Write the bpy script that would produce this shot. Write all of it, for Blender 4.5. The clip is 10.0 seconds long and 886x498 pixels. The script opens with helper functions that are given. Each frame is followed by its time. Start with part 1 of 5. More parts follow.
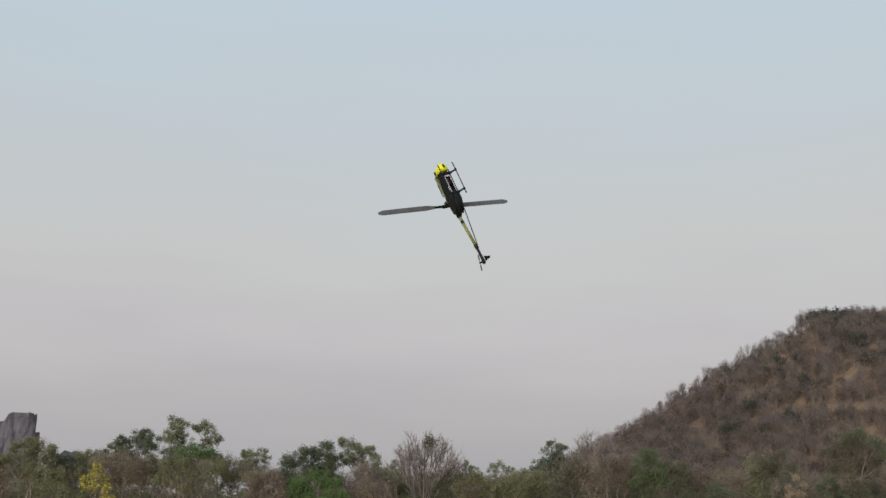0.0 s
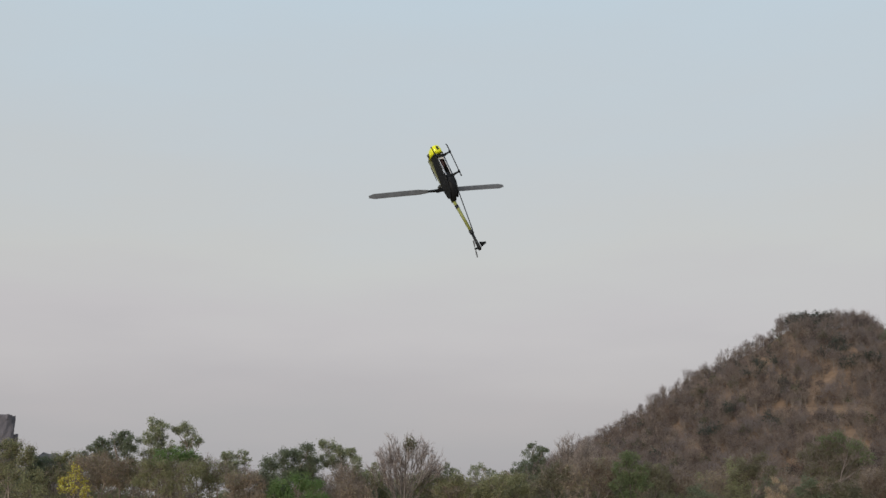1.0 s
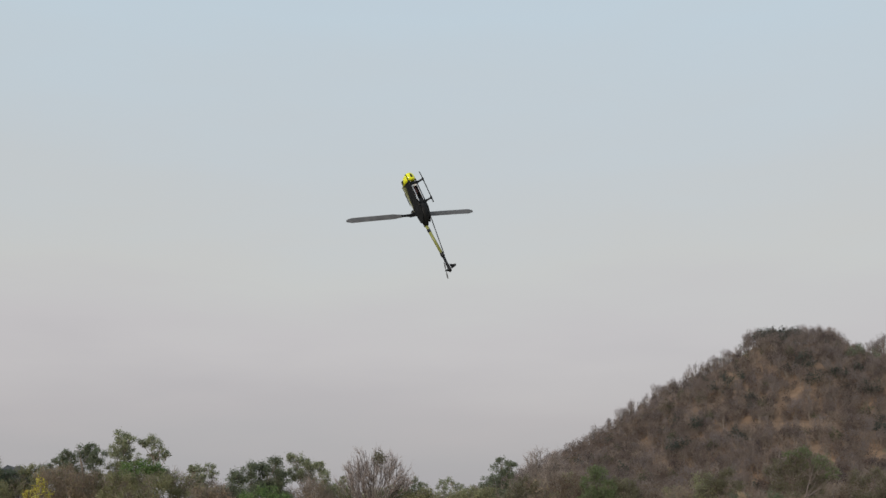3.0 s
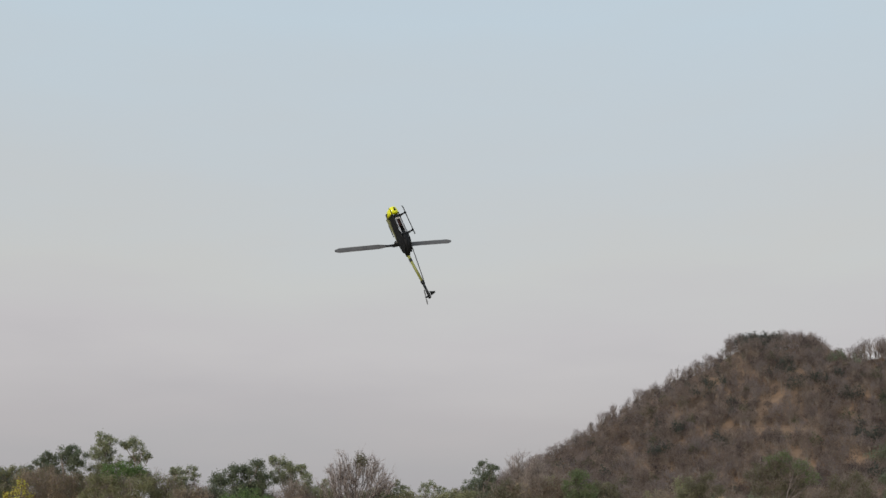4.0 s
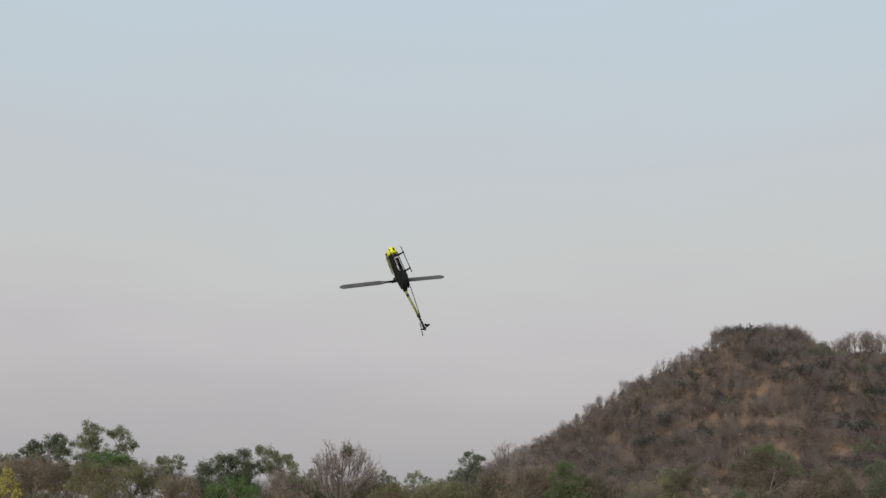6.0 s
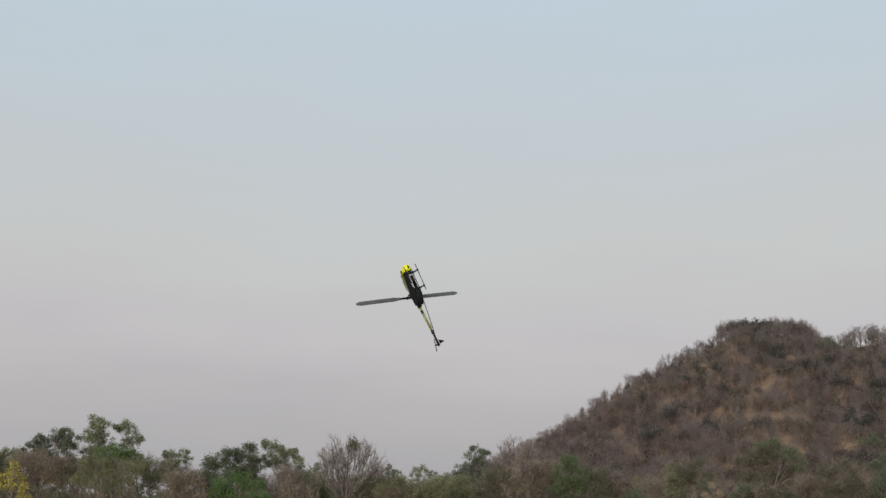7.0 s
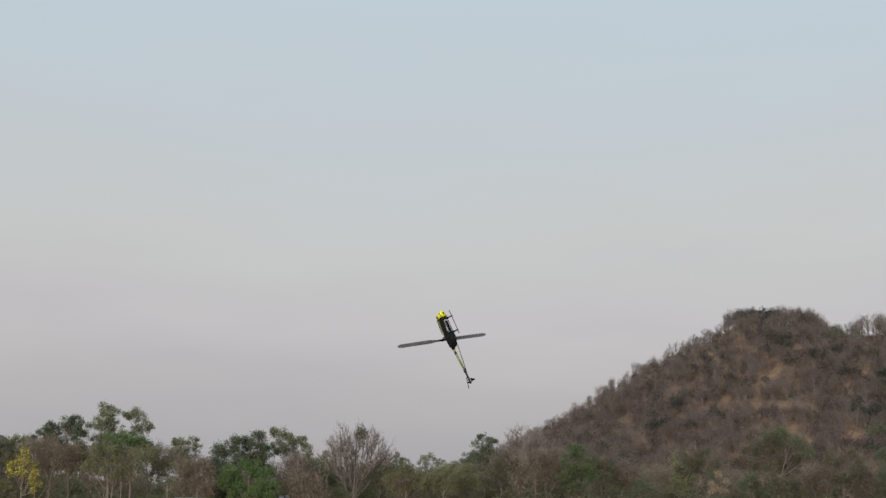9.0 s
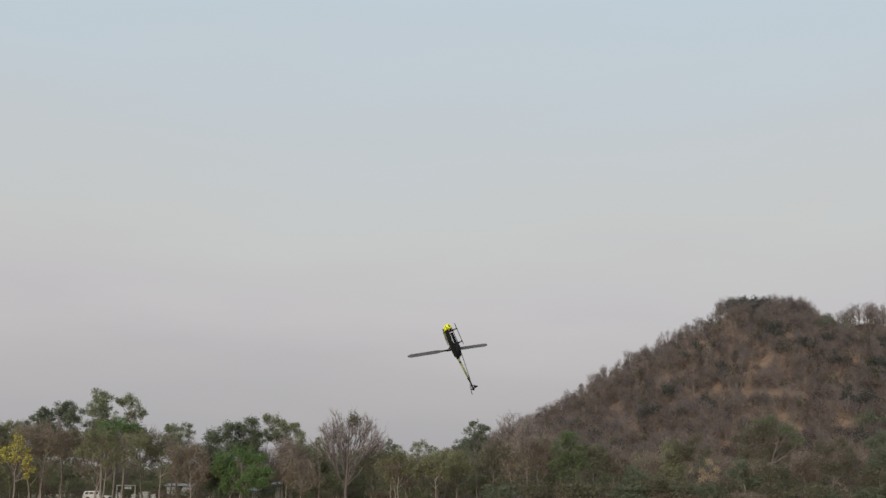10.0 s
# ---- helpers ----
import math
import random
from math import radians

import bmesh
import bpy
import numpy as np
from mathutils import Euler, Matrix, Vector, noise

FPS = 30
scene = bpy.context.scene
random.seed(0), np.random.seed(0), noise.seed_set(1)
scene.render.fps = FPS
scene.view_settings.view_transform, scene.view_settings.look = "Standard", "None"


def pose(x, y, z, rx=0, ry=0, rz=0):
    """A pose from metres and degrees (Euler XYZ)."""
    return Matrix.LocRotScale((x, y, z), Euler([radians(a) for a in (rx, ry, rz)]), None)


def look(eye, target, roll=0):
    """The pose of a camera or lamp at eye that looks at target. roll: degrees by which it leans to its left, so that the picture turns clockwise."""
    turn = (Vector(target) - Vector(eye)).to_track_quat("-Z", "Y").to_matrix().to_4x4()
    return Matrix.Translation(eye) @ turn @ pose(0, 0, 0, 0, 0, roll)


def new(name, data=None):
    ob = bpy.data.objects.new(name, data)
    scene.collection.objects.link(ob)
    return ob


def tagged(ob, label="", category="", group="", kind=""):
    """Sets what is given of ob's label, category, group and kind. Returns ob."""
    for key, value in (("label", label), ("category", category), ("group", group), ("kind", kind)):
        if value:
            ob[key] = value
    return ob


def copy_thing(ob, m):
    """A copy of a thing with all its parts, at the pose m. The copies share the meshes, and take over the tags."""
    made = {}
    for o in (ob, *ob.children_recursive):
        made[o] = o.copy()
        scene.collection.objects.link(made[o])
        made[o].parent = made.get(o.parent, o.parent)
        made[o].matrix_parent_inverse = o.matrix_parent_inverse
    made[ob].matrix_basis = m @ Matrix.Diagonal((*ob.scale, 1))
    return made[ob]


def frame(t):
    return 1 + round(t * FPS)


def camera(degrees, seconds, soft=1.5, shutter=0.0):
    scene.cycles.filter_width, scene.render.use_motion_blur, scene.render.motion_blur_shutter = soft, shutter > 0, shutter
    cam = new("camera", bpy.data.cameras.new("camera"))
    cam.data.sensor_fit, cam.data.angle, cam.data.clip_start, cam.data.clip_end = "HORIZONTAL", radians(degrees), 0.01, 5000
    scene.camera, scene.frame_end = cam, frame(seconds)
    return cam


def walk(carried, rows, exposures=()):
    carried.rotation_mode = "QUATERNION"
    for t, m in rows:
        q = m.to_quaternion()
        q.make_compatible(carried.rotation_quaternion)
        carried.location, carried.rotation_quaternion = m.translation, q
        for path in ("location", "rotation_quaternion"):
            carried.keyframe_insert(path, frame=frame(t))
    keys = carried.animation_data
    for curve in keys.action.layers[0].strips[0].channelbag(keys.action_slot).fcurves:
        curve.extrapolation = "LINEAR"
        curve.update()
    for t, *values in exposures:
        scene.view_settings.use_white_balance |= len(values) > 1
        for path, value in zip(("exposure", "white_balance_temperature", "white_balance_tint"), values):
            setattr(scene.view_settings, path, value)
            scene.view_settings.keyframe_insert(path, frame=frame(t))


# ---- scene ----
# the camera: follows the model helicopter, stepping slowly back and rising
cam = camera(41.0, 10.0, soft=1.5)
walk(cam, [
    (0, pose(0.041, 0.924, 1.816, 102.684, 0.507, 3.889)),
    (0.5, pose(0.011, 1.019, 1.809, 102.721, 0.466, 3.420)),
    (1, pose(-0.006, 1.090, 1.803, 102.795, 0.476, 2.966)),
    (1.5, pose(-0.014, 1.113, 1.796, 102.912, 0.478, 2.649)),
    (2, pose(-0.014, 1.079, 1.786, 103.103, 0.437, 2.253)),
    (2.5, pose(-0.011, 0.994, 1.776, 103.292, 0.409, 1.866)),
    (4, pose(0.017, 0.517, 1.783, 103.587, 0.190, 0.603)),
    (4.5, pose(0.021, 0.347, 1.795, 103.436, 0.055, 0.234)),
    (5, pose(0.021, 0.203, 1.807, 103.278, 0.008, 0.005)),
    (5.5, pose(0.011, 0.105, 1.824, 103.210, -0.057, -0.120)),
    (7, pose(-0.036, -0.113, 1.912, 102.818, -0.108, 0.169)),
    (7.5, pose(-0.057, -0.213, 1.947, 102.645, -0.126, 0.304)),
    (8, pose(-0.082, -0.354, 1.982, 102.501, -0.188, 0.396)),
    (8.5, pose(-0.112, -0.548, 2.015, 102.356, -0.237, 0.484)),
    (9, pose(-0.141, -0.783, 2.039, 102.219, -0.266, 0.498)),
    (9.5, pose(-0.172, -1.048, 2.059, 101.995, -0.329, 0.407)),
    (10, pose(-0.202, -1.326, 2.080, 101.595, -0.426, 0.111)),
])

# ---- light: hazy evening sky, soft sun behind the camera ----
world = bpy.data.worlds.new("evening_sky")
scene.world = world
world.use_nodes = True


def build_world():
    nt = world.node_tree
    nt.nodes.clear()
    out = nt.nodes.new("ShaderNodeOutputWorld")
    add = nt.nodes.new("ShaderNodeAddShader")
    bg_sky = nt.nodes.new("ShaderNodeBackground")
    bg_haze = nt.nodes.new("ShaderNodeBackground")
    sky = nt.nodes.new("ShaderNodeTexSky")
    sky.sky_type = "NISHITA"
    sky.sun_disc = False
    sky.sun_elevation = radians(SUN_ELEVATION)
    sky.sun_rotation = radians(SUN_ROTATION)
    sky.dust_density = 4.0
    bg_sky.inputs["Strength"].default_value = 0.02
    bg_haze.inputs["Strength"].default_value = HAZE
    coord = nt.nodes.new("ShaderNodeTexCoord")
    # thin flat cloud veils: stretched noise shifts the gradient a little
    mapping = nt.nodes.new("ShaderNodeMapping")
    mapping.inputs["Scale"].default_value = (2.0, 2.0, 9.0)
    cloud = nt.nodes.new("ShaderNodeTexNoise")
    cloud.inputs["Scale"].default_value = 2.2
    cloud.inputs["Detail"].default_value = 4.0
    sep = nt.nodes.new("ShaderNodeSeparateXYZ")
    veil = nt.nodes.new("ShaderNodeMath")
    veil.operation = "MULTIPLY_ADD"
    veil.inputs[1].default_value = 0.10
    veil.inputs[2].default_value = -0.05
    shift = nt.nodes.new("ShaderNodeMath")
    shift.operation = "ADD"
    ramp = nt.nodes.new("ShaderNodeValToRGB")
    stops = ((0.0, 163, 161, 166), (0.05, 168, 166, 170), (0.10, 176, 171, 174), (0.16, 187, 182, 183),
             (0.22, 191, 190, 187), (0.31, 188, 194, 197), (0.42, 186, 199, 207), (0.66, 181, 194, 206), (1.0, 176, 189, 200))
    els = ramp.color_ramp.elements
    while len(els) < len(stops):
        els.new(0.5)
    for el, (p, r, g, b) in zip(els, stops):
        el.position = p
        el.color = (*srgb(r, g, b), 1)
    ln = nt.links.new
    ln(coord.outputs["Generated"], sep.inputs[0])
    ln(coord.outputs["Generated"], mapping.inputs["Vector"])
    ln(mapping.outputs[0], cloud.inputs["Vector"])
    ln(cloud.outputs["Fac"], veil.inputs[0])
    ln(sep.outputs["Z"], shift.inputs[0])
    ln(veil.outputs[0], shift.inputs[1])
    ln(shift.outputs[0], ramp.inputs["Fac"])
    ln(ramp.outputs["Color"], bg_haze.inputs["Color"])
    ln(sky.outputs["Color"], bg_sky.inputs["Color"])
    ln(bg_sky.outputs[0], add.inputs[0])
    ln(bg_haze.outputs[0], add.inputs[1])
    ln(add.outputs[0], out.inputs["Surface"])


def srgb(r, g, b):
    return tuple(((v / 255 + 0.055) / 1.055) ** 2.4 if v > 10 else v / 255 / 12.92 for v in (r, g, b))


SUN_ELEVATION, SUN_ROTATION, HAZE = 13.1, 199.9, 1.0
build_world()
sun_data = bpy.data.lights.new("sun", "SUN")
sun_data.energy, sun_data.angle, sun_data.color = 2.42, radians(24), (1.0, 0.93, 0.86)
sun = new("sun", sun_data)
sun.matrix_world = look((-38, -105, 26), (0, 0, 0))


# ---- materials ----
def material(name, color, rough=0.7, spread=0.0, hue=0.0, island=False, noise_scale=0.0, noise_amount=0.3,
             second=None, bump=0.0, metallic=0.0, coat=0.0):
    """A Principled material; colour varies by piece and by noise at two scales."""
    m = bpy.data.materials.new(name)
    m.use_nodes = True
    nt = m.node_tree
    ln = nt.links.new
    bsdf = nt.nodes["Principled BSDF"]
    bsdf.inputs["Roughness"].default_value = rough
    bsdf.inputs["Metallic"].default_value = metallic
    bsdf.inputs["Coat Weight"].default_value = coat
    bsdf.inputs["Specular IOR Level"].default_value = 0.25
    rgb = nt.nodes.new("ShaderNodeRGB")
    rgb.outputs[0].default_value = (*color, 1)
    last = rgb.outputs[0]
    if noise_scale:
        coord = nt.nodes.new("ShaderNodeTexCoord")
        big = nt.nodes.new("ShaderNodeTexNoise")
        big.inputs["Scale"].default_value = noise_scale
        big.inputs["Detail"].default_value = 8.0
        big.inputs["Roughness"].default_value = 0.65
        fine = nt.nodes.new("ShaderNodeTexNoise")
        fine.inputs["Scale"].default_value = noise_scale * 9
        fine.inputs["Detail"].default_value = 4.0
        ln(coord.outputs["Object"], big.inputs["Vector"])
        ln(coord.outputs["Object"], fine.inputs["Vector"])
        ramp = nt.nodes.new("ShaderNodeMapRange")
        ramp.inputs["From Min"].default_value = 0.38
        ramp.inputs["From Max"].default_value = 0.62
        ln(big.outputs["Fac"], ramp.inputs["Value"])
        mix = nt.nodes.new("ShaderNodeMix")
        mix.data_type = "RGBA"
        other = second or tuple(c * (1 - noise_amount) for c in color)
        mix.inputs["B"].default_value = (*other, 1)
        ln(ramp.outputs["Result"], mix.inputs["Factor"])
        ln(last, mix.inputs["A"])
        grain = nt.nodes.new("ShaderNodeMix")
        grain.data_type, grain.blend_type = "RGBA", "OVERLAY"
        grain.inputs["Factor"].default_value = noise_amount
        ln(mix.outputs["Result"], grain.inputs["A"])
        ln(fine.outputs["Fac"], grain.inputs["B"])
        last = grain.outputs["Result"]
        if bump:
            b = nt.nodes.new("ShaderNodeBump")
            b.inputs["Strength"].default_value = bump
            ln(fine.outputs["Fac"], b.inputs["Height"])
            ln(b.outputs["Normal"], bsdf.inputs["Normal"])
    if spread or hue:
        hsv = nt.nodes.new("ShaderNodeHueSaturation")
        if island:
            src = nt.nodes.new("ShaderNodeNewGeometry").outputs["Random Per Island"]
        else:
            src = nt.nodes.new("ShaderNodeObjectInfo").outputs["Random"]
        for socket, amount, centre in (("Value", spread, 1.0), ("Hue", hue, 0.5)):
            k = nt.nodes.new("ShaderNodeMath")
            k.operation = "MULTIPLY_ADD"
            k.inputs[1].default_value = 2 * amount
            k.inputs[2].default_value = centre - amount
            ln(src, k.inputs[0])
            ln(k.outputs[0], hsv.inputs[socket])
        ln(last, hsv.inputs["Color"])
        last = hsv.outputs["Color"]
    ln(last, bsdf.inputs["Base Color"])
    return m


def leaf_material(name, color, spread=0.21, hue=0.02, through_light=0.5):
    """Thin leaves or twigs: part of the light comes through."""
    m = material(name, color, rough=0.65, spread=spread, hue=hue, island=True)
    nt = m.node_tree
    bsdf = nt.nodes["Principled BSDF"]
    out = nt.nodes["Material Output"]
    back = nt.nodes.new("ShaderNodeBsdfTranslucent")
    mix = nt.nodes.new("ShaderNodeMixShader")
    mix.inputs["Fac"].default_value = through_light
    nt.links.new(bsdf.inputs["Base Color"].links[0].from_socket, back.inputs["Color"])
    nt.links.new(bsdf.outputs[0], mix.inputs[1])
    nt.links.new(back.outputs[0], mix.inputs[2])
    nt.links.new(mix.outputs[0], out.inputs["Surface"])
    return m


MAT = {
    "ground": material("dry_grass", (0.30, 0.235, 0.14), 0.95, noise_scale=0.06, noise_amount=0.5, second=(0.21, 0.18, 0.10), bump=0.4),
    "hill": material("hill_soil", (0.235, 0.157, 0.102), 0.95, noise_scale=0.05, noise_amount=0.5, second=(0.135, 0.095, 0.072), bump=0.5),
    # grey rock; the bluish tint in its colour imitates haze in front of it
    "rock": material("limestone", (0.142, 0.134, 0.154), 0.9, noise_scale=0.05, noise_amount=0.35, second=(0.108, 0.103, 0.117), bump=0.5),
    # wooded slope lightened and greyed in its colour to imitate distance haze
    "far_wood": material("hazed_wooded_slope", (0.215, 0.195, 0.195), 0.95, noise_scale=0.02, noise_amount=0.4),
    # the belt's bark, twig and leaf colours are lightened to imitate haze
    "bark": material("grey_brown_bark", (0.24, 0.20, 0.168), 0.9, noise_scale=1.5, noise_amount=0.4),
    "pale_bark": material("pale_bark", (0.235, 0.20, 0.168), 0.85, noise_scale=1.5, noise_amount=0.4),
    "twig": leaf_material("bare_twigs", (0.257, 0.214, 0.182), 0.14, 0.015, 0.45),
    "grey_twig": leaf_material("grey_bare_twigs", (0.353, 0.299, 0.274), 0.14, 0.015, 0.45),
    "grey_bark": material("dark_grey_bark", (0.15, 0.126, 0.112), 0.9, noise_scale=1.5, noise_amount=0.4),
    "hill_twig": leaf_material("hillside_twigs", (0.188, 0.149, 0.131), 0.14, 0.02, 0.45),
    "hill_grey": leaf_material("grey_hillside_twigs", (0.208, 0.176, 0.168), 0.14, 0.015, 0.45),
    "hill_deep": leaf_material("dark_brown_hillside_twigs", (0.094, 0.074, 0.070), 0.14, 0.02, 0.45),
    "hill_pale": leaf_material("pale_hillside_twigs", (0.273, 0.215, 0.174), 0.14, 0.015, 0.45),
    "hill_brown": leaf_material("brown_hillside_leaves", (0.178, 0.138, 0.114), 0.35, 0.02),
    "hill_green": leaf_material("dull_hillside_leaves", (0.113, 0.113, 0.071), 0.35, 0.02),
    "dark": leaf_material("dark_green_leaves", (0.169, 0.194, 0.128)),
    "evergreen": leaf_material("dark_evergreen_leaves", (0.078, 0.087, 0.073), 0.3, 0.02),
    "green": leaf_material("mid_green_leaves", (0.268, 0.285, 0.177)),
    "bright": leaf_material("fresh_green_leaves", (0.155, 0.230, 0.089)),
    "soft_green": leaf_material("soft_green_leaves", (0.163, 0.199, 0.102)),
    "olive": leaf_material("olive_leaves", (0.253, 0.253, 0.141)),
    "dull": leaf_material("dull_olive_leaves", (0.167, 0.159, 0.103)),
    "dull_brown": leaf_material("dull_brown_leaves", (0.196, 0.153, 0.116)),
    "brown": leaf_material("dry_brown_leaves", (0.285, 0.226, 0.162)),
    "yellow": leaf_material("yellow_leaves", (0.500, 0.438, 0.112), 0.35, 0.03),
    "straw": leaf_material("straw_coloured_twigs", (0.42, 0.325, 0.225), 0.3),
    "rust": leaf_material("rusty_leaves", (0.185, 0.130, 0.096), 0.35),
}


# ---- mesh builders ----
def mesh_from(name, verts, faces, mats, slots=None, smooth=False):
    """A mesh from numpy arrays; faces all have the same count of corners."""
    verts, faces = np.asarray(verts, np.float32), np.asarray(faces, np.int32)
    me = bpy.data.meshes.new(name)
    n, k = faces.shape
    me.vertices.add(len(verts))
    me.vertices.foreach_set("co", verts.ravel())
    me.loops.add(n * k)
    me.loops.foreach_set("vertex_index", faces.ravel())
    me.polygons.add(n)
    me.polygons.foreach_set("loop_start", np.arange(n, dtype=np.int32) * k)
    me.polygons.foreach_set("loop_total", np.full(n, k, np.int32))
    for m in mats:
        me.materials.append(m)
    if slots is not None:
        me.polygons.foreach_set("material_index", np.asarray(slots, np.int32))
    if smooth:
        me.polygons.foreach_set("use_smooth", np.ones(n, bool))
    me.update(calc_edges=True)
    me.validate()
    return me


def tubes(p0, p1, r0, r1, sides=5):
    """Tapered tubes from p0 to p1 as verts and quad faces."""
    p0, p1 = np.asarray(p0, float), np.asarray(p1, float)
    n = len(p0)
    d = p1 - p0
    d /= np.linalg.norm(d, axis=1, keepdims=True) + 1e-9
    ref = np.where(np.abs(d[:, 2:3]) < 0.9, [[0, 0, 1.0]], [[1.0, 0, 0]])
    u = np.cross(d, ref)
    u /= np.linalg.norm(u, axis=1, keepdims=True) + 1e-9
    v = np.cross(d, u)
    a = np.arange(sides) * 2 * math.pi / sides
    ring = u[:, None] * np.cos(a)[None, :, None] + v[:, None] * np.sin(a)[None, :, None]
    lo = p0[:, None] + ring * np.asarray(r0)[:, None, None]
    hi = p1[:, None] + ring * np.asarray(r1)[:, None, None]
    verts = np.concatenate([lo, hi], 1).reshape(-1, 3)
    i = np.arange(sides)
    quad = np.stack([i, (i + 1) % sides, (i + 1) % sides + sides, i + sides], 1)
    faces = (quad[None] + (np.arange(n) * 2 * sides)[:, None, None]).reshape(-1, 4)
    return verts, faces


def slivers(rng, p0, p1, width):
    """Thin tapering twig blades from p0 to p1."""
    p0, p1 = np.asarray(p0, float), np.asarray(p1, float)
    n = len(p0)
    d = p1 - p0
    side = np.cross(d, rng.normal(size=(n, 3)))
    side /= np.linalg.norm(side, axis=1, keepdims=True) + 1e-9
    side *= np.asarray(width)[:, None] * 0.65
    verts = np.stack([p0 - side, p0 + side, p1], 1).reshape(-1, 3)
    faces = np.arange(n * 3).reshape(-1, 3)
    return verts, faces


def leaves(rng, centre, size):
    """Leaf sprays: pointed quads turned every way."""
    n = len(centre)
    a = rng.normal(size=(n, 3))
    a[:, 2] *= 0.6
    a /= np.linalg.norm(a, axis=1, keepdims=True)
    b = np.cross(a, rng.normal(size=(n, 3)))
    b /= np.linalg.norm(b, axis=1, keepdims=True)
    s = np.asarray(size)[:, None]
    droop = np.array([[0, 0, -0.25]]) * s
    verts = np.stack([centre - a * s, centre + b * s * 0.5, centre + a * s + droop, centre - b * s * 0.5], 1).reshape(-1, 3)
    faces = np.arange(n * 4).reshape(-1, 4)
    return verts, faces


def stack(parts):
    vs, fs, off = [], [], 0
    for v, f in parts:
        vs.append(v)
        fs.append(f + off)
        off += len(v)
    return np.concatenate(vs), np.concatenate(fs)


def part(name, me, parent, label=""):
    ob = new(name, me)
    ob.parent = parent
    return tagged(ob, label)


def unit(v):
    return v / (np.linalg.norm(v) + 1e-9)


# ---- trees ----
def skeleton(rng, height, radius, fork=0.35, limbs=7, lean=0.0, stems=1, flat=0.8):
    """Trunk, limbs, boughs of a tree as tapered segments, and the bough ends."""
    seg, tips = [], []

    def line(start, way, length, r0, r1, n, wobble, lift):
        p, d, pts = start.copy(), unit(way), [start.copy()]
        for k in range(n):
            d = unit(d + rng.normal(size=3) * wobble + np.array([0, 0, lift]))
            q = p + d * length / n
            seg.append((p, q, r0 + (r1 - r0) * k / n, r0 + (r1 - r0) * (k + 1) / n))
            p = q
            pts.append(q.copy())
        return pts

    thick = 0.012 * height + 0.05
    for s in range(stems):
        base = np.array([rng.normal() * 0.3 * (stems > 1), rng.normal() * 0.3 * (stems > 1), -0.15])
        way = np.array([lean + rng.normal() * 0.12 * (stems > 1), rng.normal() * 0.08, 1.0])
        trunk = line(base, way, height * 0.80, thick, thick * 0.30, 7, 0.07, 0.06)
        count = max(3, limbs // stems)
        for j in range(count):
            f = fork + (0.97 - fork) * (j + rng.random() * 0.8) / count
            k = min(int(f * 7), 6)
            start = trunk[k] + (trunk[k + 1] - trunk[k]) * (f * 7 - k)
            az = 2.4 * j + rng.random() * 0.9
            out = radius * (1.05 - 0.55 * max(0, (f - fork) / (1 - fork))) * (0.75 + 0.4 * rng.random())
            way = np.array([math.cos(az), math.sin(az), flat + 0.5 * rng.random()])
            lim = line(start, way, out * 1.25, thick * 0.45 * (1.2 - f), thick * 0.12, 4, 0.16, 0.07)
            for b in range(4):
                st = lim[1 + b % 4]
                w = unit(way) + rng.normal(size=3) * 0.65 + np.array([0, 0, 0.25])
                bough = line(st, w, out * (0.35 + 0.25 * rng.random()), thick * 0.13, thick * 0.05, 3, 0.2, 0.08)
                tips.append(bough[-1])
                tips.append(bough[2])
            tips.append(lim[-1])
        tips.append(trunk[-1])
    return seg, np.array(tips)


def tree_arrays(seed, height, radius, leaf=40, clump=1.0, size=0.3, twigs=4, keep=1.0, width=0.05, thin=0.0, sides=5, **shape):
    """Arrays of one tree: wood, twigs and leaves, grown for the given height."""
    rng = np.random.default_rng(seed)
    seg, tips = skeleton(rng, height, radius, **shape)
    top = tips[:, 2].max() + clump * 0.4
    k = height / top
    seg = [(p * [1, 1, k], q * [1, 1, k], a, b) for p, q, a, b in seg]
    tips = tips * [1, 1, k]
    p0, p1, r0, r1 = (np.array(c) for c in zip(*seg))
    thick = r0 > thin
    wood = tubes(p0[thick], p1[thick], np.maximum(r0, 0.022)[thick], np.maximum(r1, 0.018)[thick], sides)
    tw = lf = None
    if twigs:
        src = np.repeat(np.concatenate([tips, p1[r1 < 0.1]]), twigs, 0)
        outw = src - np.array([0, 0, height * 0.35])
        outw /= np.linalg.norm(outw, axis=1, keepdims=True) + 1e-9
        d = outw * 0.8 + rng.normal(size=src.shape) * 0.55 + np.array([0, 0, 0.35])
        ln = (0.45 + 0.9 * rng.random(len(src))) * clump * (0.55 if leaf > 10 else 0.85)
        end = src + d * ln[:, None] * 0.85
        first = slivers(rng, src, end, np.full(len(src), width))
        mid = np.repeat(src + (end - src) * 0.5, 2, 0)
        end2 = mid + (np.repeat(d, 2, 0) * 0.5 + rng.normal(size=mid.shape) * 0.5) * np.repeat(ln, 2)[:, None] * 0.6
        tw = stack([first, slivers(rng, mid, end2, np.full(len(mid), width * 0.7))])
    if leaf:
        pick = tips[rng.random(len(tips)) < keep]
        c = np.repeat(pick, leaf, 0)
        r = rng.normal(size=c.shape)
        r /= np.linalg.norm(r, axis=1, keepdims=True)
        r *= (rng.random(len(c)) ** 0.5)[:, None] * clump * (0.55 + 0.75 * np.repeat(rng.random(len(pick)), leaf))[:, None]
        r[:, 2] *= 0.7
        c = c + r
        c[:, 2] = np.maximum(c[:, 2], 0.3)
        lf = leaves(rng, c, size * (0.6 + 0.8 * rng.random(len(c))))
    return wood, tw, lf


